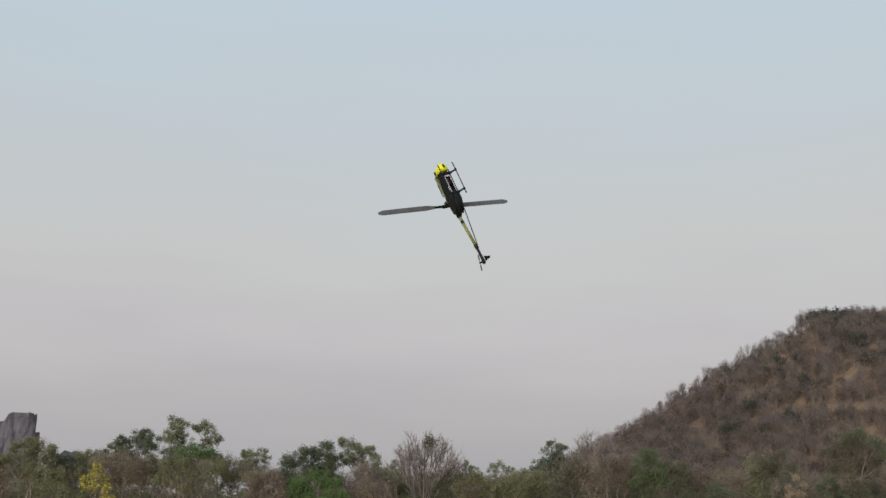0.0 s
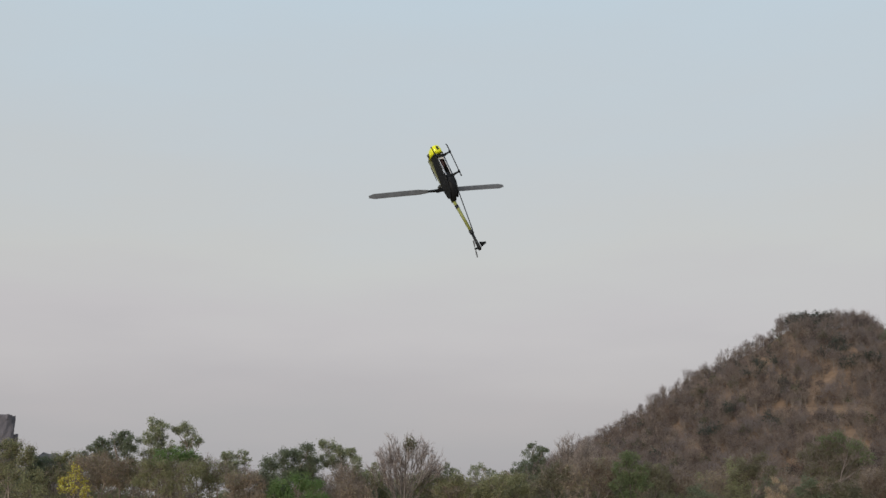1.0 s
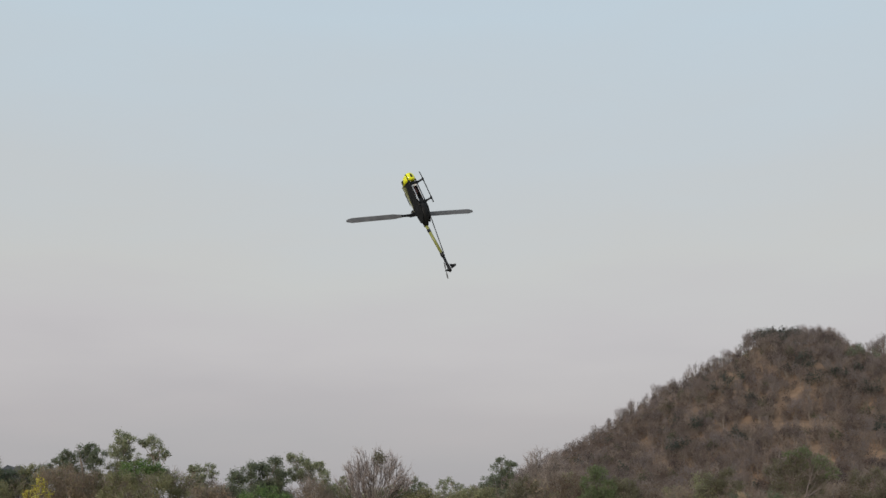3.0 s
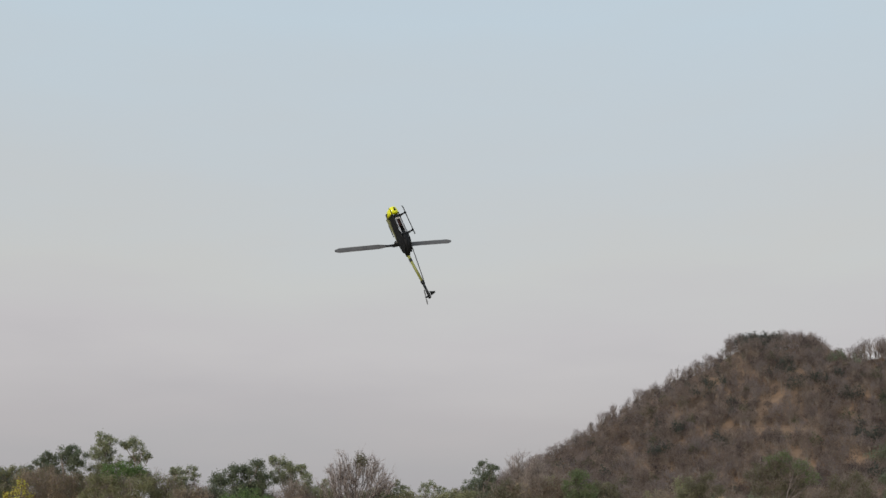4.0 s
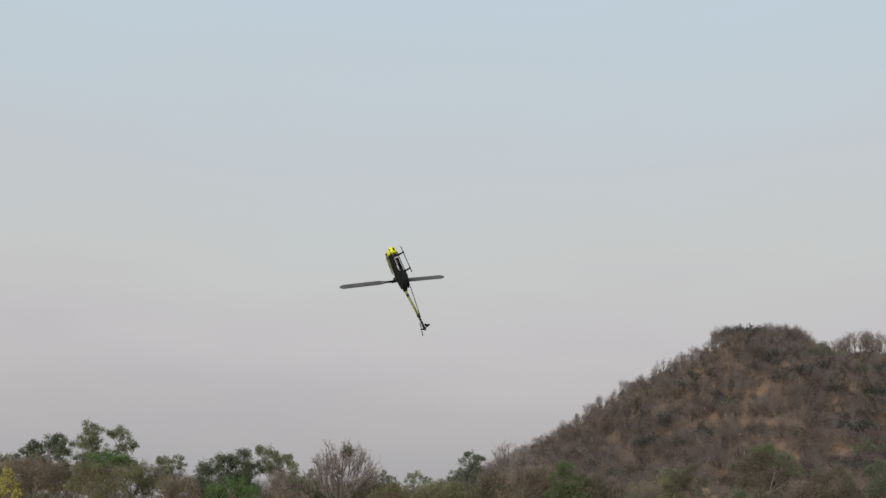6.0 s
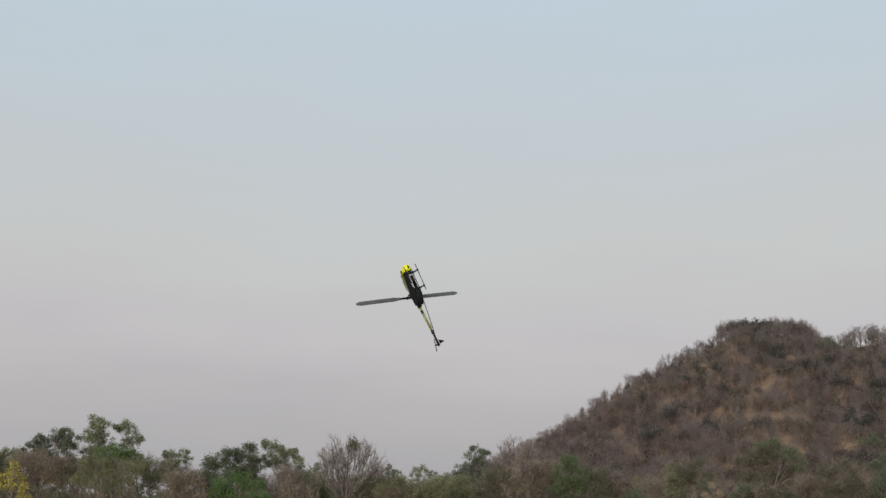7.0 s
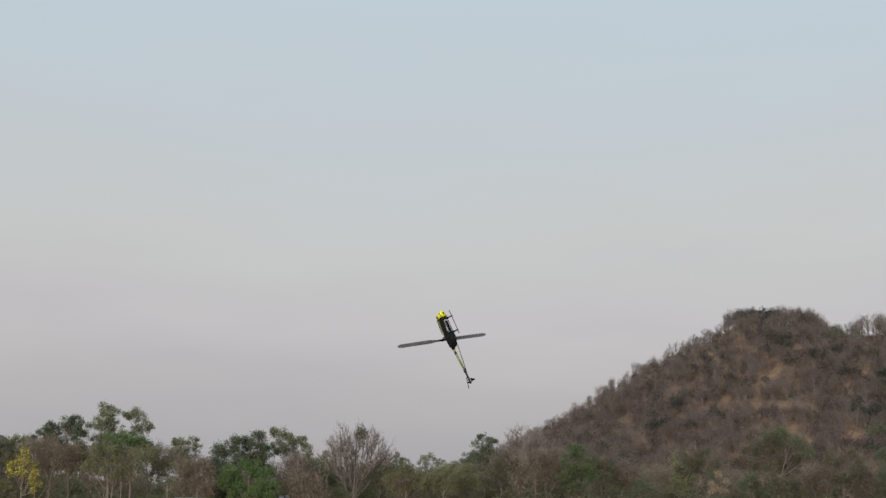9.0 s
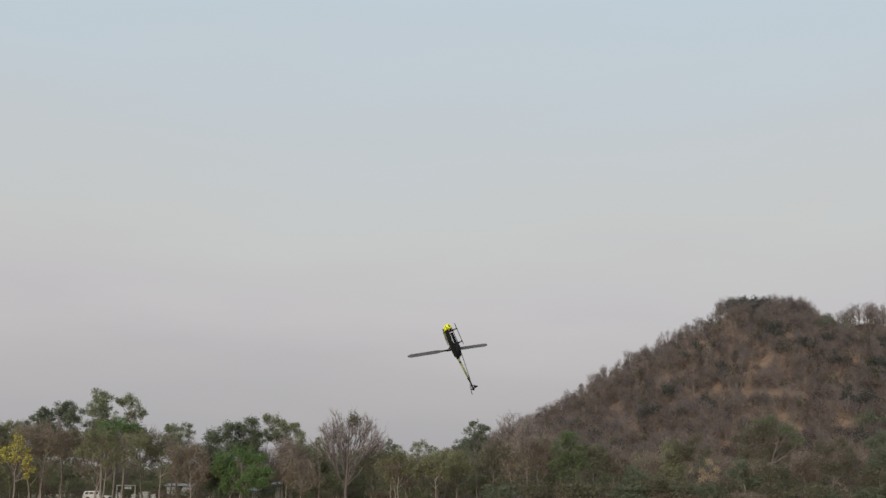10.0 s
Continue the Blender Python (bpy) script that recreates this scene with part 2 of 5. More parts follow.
def tree(name, label, category, x, y, seed, height, radius, leafmat="green", bark="bark", twigmat="twig", turn=0.0, group="", **kw):
    """One tree, rooted in the ground: trunk with limbs, bare twigs, leafy crown."""
    wood, tw, lf = tree_arrays(seed, height, radius, **kw)
    root = new(name)
    part("trunk", mesh_from("trunk", *wood, [MAT[bark]], smooth=True), root)
    if tw is not None:
        tagged(part("branchwork", mesh_from("branchwork", *tw, [MAT[twigmat]]), root), kind="stuff")
    if lf is not None:
        part("crown", mesh_from("crown", *lf, [MAT[leafmat]]), root)
    root.matrix_world = pose(x, y, ground_height(x, y), 0, 0, turn)
    return tagged(root, label, category, group)


# ---- the ground and the hill ----
RIDGE_X = (-60, -20, 4, 24, 45, 61, 77, 94, 100, 105, 120, 134, 139, 144, 149, 158, 170, 230, 320, 420, 520)
RIDGE_Z = (0, 5, 13.0, 22, 33.4, 44.7, 53.7, 61.4, 64.2, 68.4, 69.3, 68.4, 63, 60, 64, 65.5, 63.5, 72, 58, 24, 0)


def ridge(x):
    return float(np.interp(x, RIDGE_X, RIDGE_Z))


def hill_height(x, y):
    """Hill: a ridge that climbs to a knoll, with a long front slope and a back slope."""
    r = (ridge(x - 2.5) + 2 * ridge(x) + ridge(x + 2.5)) / 4
    if r <= 0 or y < 262 or y > 720:
        return 0.0
    if y < 440:
        u = (y - 262) / 178
        s = 0.72 * u ** 1.05 + 0.28 * u * u * (3 - 2 * u)
    else:
        u = (720 - y) / 280
        s = u * u * (3 - 2 * u)
    n = noise.noise(Vector((x * 0.022, y * 0.022, 3.0))) * 4.0 + noise.noise(Vector((x * 0.07, y * 0.07, 9.0))) * 1.4
    return max(0.0, r * s + n * min(1.0, r * s / 14) * (1 - 0.75 * math.exp(-((y - 440) / 22) ** 2)))


def ground_height(x, y):
    return hill_height(x, y)


def build_ground():
    """One sheet: a fine grid under the hill, wide aprons out to the horizon."""
    xs = np.concatenate([[-4200, -2500, -1400, -800, -400, -200, -100], np.arange(-70, 531, 5.0), [600, 750, 1000, 1600, 2600, 4200]])
    ys = np.concatenate([[-4200, -2500, -1200, -500, -200, -80, 0, 60, 120, 170, 210, 240], np.arange(255, 731, 5.0), [780, 900, 1200, 1800, 2800, 4200]])
    verts = np.array([(x, y, ground_height(x, y)) for y in ys for x in xs])
    nx = len(xs)
    i, j = np.meshgrid(np.arange(nx - 1), np.arange(len(ys) - 1))
    a = (j * nx + i).ravel()
    faces = np.stack([a, a + 1, a + 1 + nx, a + nx], 1)
    centre = verts[faces].mean(1)
    slot = (centre[:, 2] > 0.6).astype(int)
    ob = new("ground", mesh_from("ground", verts, faces, [MAT["ground"], MAT["hill"]], slot, smooth=True))
    tagged(ob, "dry grass field rising into a brown hillside", "ground", kind="structure")


build_ground()


# ---- hillside woodland: too many to count ----
def brush(seed, height, radius, count, leafy=False, low=0.25, width=0.07, limbs=9, reach=0.40, airy=False):
    """A hillside tree or bush: trunk, limbs to the tufts of a domed crown, fine sprays or leaves in each tuft."""
    rng = np.random.default_rng(seed)
    k = np.arange(limbs)
    rr = radius * 0.72 * np.sqrt((k + 0.3) / limbs) * rng.uniform(0.8, 1.15, limbs)
    a = k * 2.4 + rng.uniform(-0.5, 0.5, limbs)
    dome = np.sqrt(np.clip(1 - (rr / radius) ** 2, 0.1, 1))
    zz = height * (low + (0.84 - low) * dome * rng.uniform(0.35, 1.05, limbs))
    zz[0] = height * 0.84
    c = np.stack([rr * np.cos(a), rr * np.sin(a), zz], 1)
    fork = np.array([rng.normal() * 0.15, rng.normal() * 0.15, height * low * 0.75])
    thick = 0.012 * height + 0.02
    wood = tubes(np.concatenate([[[0, 0, -0.3]], np.repeat(fork[None], limbs, 0)]), np.concatenate([fork[None], c]),
                 np.concatenate([[thick * 1.2], np.full(limbs, thick * 0.6)]), np.concatenate([[thick * 0.8], np.full(limbs, 0.025)]), 3)
    src = np.repeat(c, count // limbs, 0)
    d = rng.normal(size=src.shape)
    d /= np.linalg.norm(d, axis=1, keepdims=True)
    lump = radius * reach * np.repeat(rng.uniform(0.75, 1.2, limbs), count // limbs)
    spot = src + d * (lump * rng.random(len(src)) ** 0.42)[:, None] * [[0.92, 0.92, 1.05]]
    if leafy:
        return wood, None, leaves(rng, spot, rng.uniform(0.16, 0.34, len(src)))
    out = spot - fork
    out /= np.linalg.norm(out, axis=1, keepdims=True) + 1e-6
    way = out * (0.75 if airy else 0.45) + rng.normal(size=d.shape) * (0.38 if airy else 0.5) + [[0, 0, 0.2]]
    way *= rng.uniform(0.35, 0.8, len(src))[:, None] * (1.25 if airy else 1.0)
    tw = slivers(rng, spot - way * 0.5, spot + way * 0.5, width * rng.uniform(0.7, 1.3, len(src)))
    return wood, tw, None


def scatter_hill():
    rng = np.random.default_rng(5)
    bare = [brush(200 + s, 7.2, 2.5, 250, low=0.34, reach=0.44) for s in range(8)]
    crest = [brush(300 + s, 8.2, 2.2, 200, low=0.42, width=0.045, limbs=11, reach=0.38, airy=True) for s in range(8)]
    bush = [brush(220 + s, 4.8, 2.3, 250, low=0.16, width=0.095, reach=0.46) for s in range(8)]
    dry = [brush(240 + s, 4.8, 2.3, 150, True, low=0.16, reach=0.46) for s in range(5)]
    green = [brush(260 + s, 6.4, 2.4, 200, True, low=0.22, reach=0.46) for s in range(5)]
    bins = {k: [] for k in ("hill_twig", "hill_deep", "hill_grey", "hill_pale", "bark", "hill_brown", "rust", "dark", "evergreen", "hill_green")}

    def put(proto, x, y, scale, az, leafmat, twigmat):
        wood, tw, lf = proto
        c, s = math.cos(az) * scale, math.sin(az) * scale
        m = np.array([[c, -s, 0], [s, c, 0], [0, 0, scale]])
        at = np.array([x, y, ground_height(x, y) - 0.1])
        for arr, mat in ((wood, "bark"), (tw, twigmat), (lf, leafmat)):
            if arr is not None:
                bins[mat].append((arr[0] @ m.T + at, arr[1]))

    # open strips of dry grass across the slope: x, y, half length, half depth
    strips = ((87, 389, 7, 7), (76, 362, 6, 7), (82, 358, 6, 7), (91, 352, 6, 7), (97, 347, 6, 7), (102, 345, 5, 6), (88, 405, 5, 6), (110, 322, 7, 6),
              (105, 376, 6, 3), (72, 394, 4, 5), (57, 369, 5, 5), (97, 399, 4, 5), (116, 413, 4, 6), (107, 356, 5, 4))

    def clearing(x, y):
        n = noise.noise(Vector((x * 0.06, y * 0.09, 20.0)))
        near = max(math.exp(-((x - a) / l) ** 2 - ((y - b) / w) ** 2) for a, b, l, w in strips)
        return near + 0.15 * n

    for k in range(120):     # thin see-through trees along the crest
        x = rng.uniform(0, 140)
        put(crest[rng.integers(8)], x, rng.uniform(428, 443), rng.uniform(0.6, 0.98), rng.uniform(0, 6.28), "hill_brown", "hill_grey")
    for k in range(24):     # pale bare trees beyond the saddle
        put(crest[rng.integers(8)], rng.uniform(147, 170), rng.uniform(430, 443), rng.uniform(0.95, 1.3), rng.uniform(0, 6.28), "hill_brown", "hill_grey")
    for cx, cy, count in ((117, 377, 6), (146, 405, 4), (112, 326, 4), (124, 372, 4)):     # pale straight trunks
        for k in range(count):
            put(crest[rng.integers(8)], cx + rng.normal() * 4, cy + rng.normal() * 3, rng.uniform(0.8, 1.05), rng.uniform(0, 6.28), "hill_brown", "hill_grey")
    # dark evergreen clusters on the hilltop and slope, and one fresh green patch
    for cx, cy, count, wide, deep in ((107, 430, 3, 1.5, 2.0), (146, 396, 5, 1.5, 1.5), (131, 362, 6, 2.0, 1.5), (70, 371, 4, 1.5, 1.5), (60, 352, 4, 1.8, 1.5), (109, 391, 7, 3.0, 2.0), (115, 381, 8, 3.5, 2.0), (118, 329, 7, 3.0, 2.0), (90, 406, 3, 1.5, 1.5),
                                      (88, 375, 4, 2.0, 1.5), (63, 382, 4, 2.0, 1.5), (148, 413, 3, 1.5, 1.5), (120, 367, 3, 2.5, 1.5), (76, 345, 3, 2.0, 1.5)):
        for k in range(count):
            put(green[rng.integers(5)], cx + rng.normal() * wide, cy + rng.normal() * deep, rng.uniform(0.75, 1.25), rng.uniform(0, 6.28), "evergreen", "hill_twig")
    for k in range(46):     # tall evergreens crowd the hilltop
        put(green[rng.integers(5)], rng.uniform(107, 116 if k % 2 else 122), rng.uniform(418 if k % 2 else 431, 442), rng.uniform(0.55, 1.25), rng.uniform(0, 6.28), "evergreen", "hill_twig")
    for k in range(16):     # grey bare domes beside them
        put(crest[rng.integers(8)], rng.uniform(100, 107) if k < 5 else rng.uniform(119, 135), rng.uniform(432, 442), rng.uniform(0.65, 1.15), rng.uniform(0, 6.28), "hill_brown", "hill_grey")
    for cx, cy, count in ((129.5, 398, 6), (112, 313, 5)):
        for k in range(count):
            put(green[rng.integers(5)], cx + rng.normal() * 1.8, cy + rng.normal() * 1.5, rng.uniform(0.95, 1.25), rng.uniform(0, 6.28), "dark", "hill_twig")
    for k in range(135):     # low scrub along the crest
        put(bush[rng.integers(8)], rng.uniform(0, 152), rng.uniform(431, 444), rng.uniform(0.35, 0.6), rng.uniform(0, 6.28), "hill_brown", ("hill_twig", "hill_grey", "hill_deep")[k % 3])
    done = 0
    while done < 3900:
        x, y = rng.uniform(-15, 185), rng.uniform(298, 452)
        h = ground_height(x, y)
        if h < 1.5 or x > 0.405 * y:
            continue
        top = y > 418
        if 138 < x < 172 and top and rng.random() < 0.6:
            continue
        if clearing(x, y) > 0.52 and not top and rng.random() < 0.9:
            continue
        done += 1
        u = rng.random()
        leafmat = "hill_brown"
        if 105 < x < 124 and y > 428 and u < 0.45:
            proto, leafmat = green[rng.integers(5)], "evergreen"
        elif top and u < 0.9:
            proto = bush[rng.integers(8)] if u < 0.6 and x < 102 else bare[rng.integers(8)] if u < 0.6 else crest[rng.integers(8)]
        elif u < 0.34:
            proto = bare[rng.integers(8)]
        elif u < 0.74:
            proto = bush[rng.integers(8)]
        elif u < 0.965:
            proto, leafmat = dry[rng.integers(5)], ("hill_brown", "hill_brown", "hill_brown", "rust", "hill_brown")[rng.integers(5)]
        else:
            proto, leafmat = green[rng.integers(5)], ("evergreen", "hill_green", "hill_green")[rng.integers(3)]
        twigmat = ("hill_twig", "hill_twig", "hill_twig", "hill_grey", "hill_grey", "hill_deep", "hill_deep", "hill_pale")[rng.integers(8)]
        if y < 325 and twigmat == "hill_pale":
            twigmat = "hill_twig"
        put(proto, x, y, rng.uniform(0.42, 0.8) if top and x < 102 else rng.uniform(0.7, 1.15), rng.uniform(0, 6.28), leafmat, twigmat)
    for k in range(300):     # thicker scrub in the gully below the saddle
        put(bush[rng.integers(8)], rng.uniform(122, 178), rng.uniform(350, 432), rng.uniform(0.7, 1.0), rng.uniform(0, 6.28), "hill_brown", ("hill_twig", "hill_grey", "hill_deep")[rng.integers(3)])
    label = {"hill_twig": ("hillside_brush", "leafless brown brush on the hillside"), "hill_deep": ("hillside_brush", "dark brown leafless brush on the hillside"), "hill_grey": ("hillside_brush", "grey leafless brush on the hillside"),
             "hill_pale": ("hillside_brush", "pale leafless treetops on the hillside"), "bark": ("hillside_trunks", "thin trunks and limbs on the hillside"),
             "hill_brown": ("hillside_foliage", "dry brown foliage on the hillside"), "rust": ("hillside_foliage", "rusty dry foliage on the hillside"),
             "dark": ("hillside_foliage", "green foliage on the hillside"), "evergreen": ("hillside_foliage", "dark evergreen foliage on the hilltop and slope"), "hill_green": ("hillside_foliage", "olive foliage on the hillside")}
    for mat, chunk in bins.items():
        ob = new(label[mat][0], mesh_from(label[mat][0], *stack(chunk), [MAT[mat]]))
        tagged(ob, label[mat][1], "brush", kind="stuff")


scatter_hill()


# ---- far rock tower and low ridge ----
def rock_tower():
    """Blocky limestone tower: sheer jointed sides, a broken flat top with a lower step, and a leaning flake."""
    def fbm(x, y, z):
        return sum(noise.noise(Vector((x * 2 ** o, y * 2 ** o, z * 2 ** o))) / 2 ** o for o in range(4))

    def column(name, half, height, step_at, step, count, levels, power):
        bm = bmesh.new()
        loops = []
        for j in range(levels):
            f = j / (levels - 1)
            ring = []
            for i in range(count):
                a = 2 * math.pi * i / count
                c, s = math.cos(a), math.sin(a)
                block = 1 / (abs(c) ** power + abs(s) ** power) ** (1 / power)
                wide = half * (1 + 0.55 * max(0.0, 0.5 - f) ** 1.2)
                r = wide * block * (1 + 0.07 * fbm(c * 3, s * 3, f * 2.5) + 0.018 * math.floor(3 * noise.noise(Vector((c * 6, s * 6, f * 5)))))
                x, y = r * c, r * s * 0.8
                crag = 0.022 * height * fbm(x / half * 4, y / half * 4, 5.0)
                drop = step if x < step_at else 0.0
                ring.append(bm.verts.new((x, y, f * (height - drop) + crag * f ** 5)))
            loops.append(ring)
        for a, b in zip(loops, loops[1:]):
            for i in range(count):
                k = (i + 1) % count
                bm.faces.new((a[i], a[k], b[k], b[i]))
        bm.faces.new(loops[-1])
        me = bpy.data.meshes.new(name)
        bm.to_mesh(me)
        bm.free()
        me.materials.append(MAT["rock"])
        return me

    ob = new("rock_tower", column("rock_tower", 44, 136, 10, 11, 110, 56, 9))
    ob.matrix_world = pose(-676, 1500, -2, 0, 0, 24)
    tagged(ob, "weathered grey limestone rock tower beyond the trees", "rock")
    flake = part("flake", column("flake", 6.5, 113, -20, 0, 40, 40, 3), ob, "narrow rock flake beside the sheer side")
    flake.matrix_basis = pose(44.5, -12, 0)


rock_tower()


def far_ridge():
    xs = np.linspace(-860, -480, 60)
    ys = np.linspace(1480, 1760, 12)
    verts = []
    for y in ys:
        for x in xs:
            d = math.exp(-((x + 622) / 32) ** 2) * 92 + math.exp(-((x + 606) / 9) ** 2) * 16 + math.exp(-((x + 634) / 7) ** 2) * 13 + math.exp(-((x + 745) / 60) ** 2) * 60
            n = 9 * noise.noise(Vector((x * 0.05, y * 0.02, 4.0))) + 5 * noise.noise(Vector((x * 0.15, y * 0.1, 8.0)))
            verts.append((x, y, max(-2.0, (d + n) * math.sin(math.pi * min(1, max(0, (y - 1480) / 280))) - 2)))
    i, j = np.meshgrid(np.arange(59), np.arange(11))
    a = (j * 60 + i).ravel()
    ob = new("far_ridge", mesh_from("far_ridge", verts, np.stack([a, a + 1, a + 61, a + 60], 1), [MAT["far_wood"]], smooth=True))
    tagged(ob, "low wooded ridge far behind the trees", "hill")


far_ridge()


# ---- the belt of trees behind the field ----
def fill_belt():
    """Ordinary trees and undergrowth of the belt: a few grown once, then repeated."""
    rng = np.random.default_rng(11)

    def grow(s, h, r, leafmat, name, label, category, bark="bark", **kw):
        kw = dict(dict(fork=0.22, limbs=8, thin=0.03, sides=4), **kw)
        return tree(name, label, category, -400, 400 + 20 * s, 60 + s, h, r, leafmat=leafmat, bark=bark, group="undergrowth of the belt" if category == "bush" else "trees of the belt", **kw)

    trees = [
        grow(0, 10.5, 4.4, "olive", "olive_tree", "half-bare tree with thin olive foliage in the belt", "tree", leaf=34, keep=0.9, twigs=0, clump=1.5, size=0.17, width=0.07),
        grow(1, 11.0, 4.5, "brown", "bare_tree", "leafless grey-brown tree in the belt", "tree", leaf=0, twigs=4, clump=1.9, width=0.06),
        grow(2, 10.0, 4.2, "brown", "dry_tree", "tree with withered brown leaves in the belt", "tree", leaf=22, keep=0.85, twigs=2, clump=1.6, size=0.16, width=0.07),
        grow(3, 10.0, 4.0, "dark", "green_tree", "dark green leafy tree in the belt", "tree", leaf=42, keep=0.9, twigs=0, clump=1.4, size=0.18),
        grow(4, 11.5, 4.2, "olive", "olive_tree", "tall olive-leaved tree in the belt", "tree", "pale_bark", leaf=38, keep=0.85, twigs=0, clump=1.4, size=0.17, width=0.07),
        grow(5, 10.5, 4.2, "brown", "bare_tree", "leafless brown tree with fine twigs", "tree", leaf=3, twigs=4, clump=1.8, width=0.06),
        grow(9, 10.0, 4.2, "dull", "olive_tree", "dull olive tree below the hillside", "tree", leaf=34, keep=0.9, twigs=0, clump=1.4, size=0.17),
        grow(10, 10.5, 4.4, "dull_brown", "dry_tree", "dull brown withered tree below the hillside", "tree", leaf=20, keep=0.9, twigs=2, clump=1.6, size=0.16, width=0.06),
    ]
    bushes = [
        grow(6, 4.5, 2.8, "olive", "olive_bush", "pale olive bush under the trees", "bush", leaf=21, keep=0.9, twigs=0, clump=1.2, size=0.175, fork=0.08, flat=0.5, limbs=6),
        grow(7, 4.0, 2.6, "brown", "dry_bush", "dry brown bush under the trees", "bush", leaf=12, keep=0.9, twigs=2, clump=1.3, size=0.17, fork=0.08, flat=0.5, limbs=6, width=0.07),
        grow(8, 5.0, 2.8, "dark", "green_bush", "dark green bush under the trees", "bush", leaf=24, keep=0.9, twigs=0, clump=1.2, size=0.19, fork=0.08, flat=0.5, limbs=6),
        grow(11, 4.2, 2.8, "dull", "olive_bush", "dull olive bush below the hillside", "bush", leaf=21, keep=0.9, twigs=0, clump=1.2, size=0.175, fork=0.08, flat=0.5, limbs=6),
    ]

    def spread(kinds, count, gap, y0, y1, odds, dry_odds, vary):
        placed, tries = [], 0
        while len(placed) < count and tries < 20000:
            tries += 1
            x, y = rng.uniform(-118, 118), rng.uniform(y0, y1)
            if any((x - a) ** 2 + (y - b) ** 2 < gap ** 2 for a, b in placed):
                continue
            if -70 < x < -27 and 214 < y < 242:     # the parking place stays open
                continue
            placed.append((x, y))
            n = len(placed) - 1
            kind = kinds[rng.choice(len(kinds), p=dry_odds if x > 8 else odds)]
            if n >= len(kinds) and not -0.46 * y - 6 < x < 0.405 * y + 6:
                continue
            q = x / y     # the belt's skyline dips in places
            low = 0.70 if -0.245 < q < -0.198 else 0.92 if -0.415 < q < -0.36 else 0.84 if -0.12 < q < 0.05 else 0.92 if q > -0.198 and q <= -0.12 else 1.12 if q <= -0.26 else 1.0
            size = low * rng.uniform(*vary)
            m = pose(x, y, ground_height(x, y), 0, 0, rng.uniform(0, 360)) @ Matrix.Diagonal((1, 1, size, 1))
            if n < len(kinds):
                kinds[n].matrix_basis = m
            else:
                copy_thing(kind, m)

    spread(trees, 190, 2.8, 203, 268, (0.36, 0.08, 0.18, 0.06, 0.23, 0.07, 0.02, 0.0), (0.04, 0.08, 0.07, 0.10, 0.05, 0.08, 0.36, 0.22), (0.85, 1.12))
    spread(bushes, 130, 2.2, 205, 268, (0.57, 0.36, 0.04, 0.03), (0.08, 0.22, 0.22, 0.48), (0.7, 1.2))
    for k in range(45):     # low growth along the foot of the hill
        x, y = rng.uniform(8, 110), rng.uniform(198, 206)
        copy_thing(bushes[(1, 2, 3, 3)[rng.integers(4)]], pose(x, y, 0, 0, 0, rng.uniform(0, 360)))
    for k in range(72):     # taller thicket further back, in a close row
        x, y = -136 + 2.1 * k + rng.uniform(-0.8, 0.8), rng.uniform(272, 292)
        copy_thing(bushes[(0, 1, 3)[rng.integers(3)]], pose(x, y, ground_height(x, y), 0, 0, rng.uniform(0, 360)) @ Matrix.Diagonal((1.8, 1.8, 1.75, 1)))
    for k in range(44):     # and a higher one behind it
        x, y = -138 + 3.2 * k + rng.uniform(-0.9, 0.9), rng.uniform(298, 312)
        copy_thing(bushes[(0, 1, 3)[rng.integers(3)]], pose(x, y, ground_height(x, y), 0, 0, rng.uniform(0, 360)) @ Matrix.Diagonal((2.2, 2.2, 2.1, 1)))
    for k in range(45):     # thicket behind the parking place
        x, y = rng.uniform(-118, -15), rng.uniform(246, 266)
        copy_thing(bushes[rng.integers(2)], pose(x, y, ground_height(x, y), 0, 0, rng.uniform(0, 360)))


fill_belt()


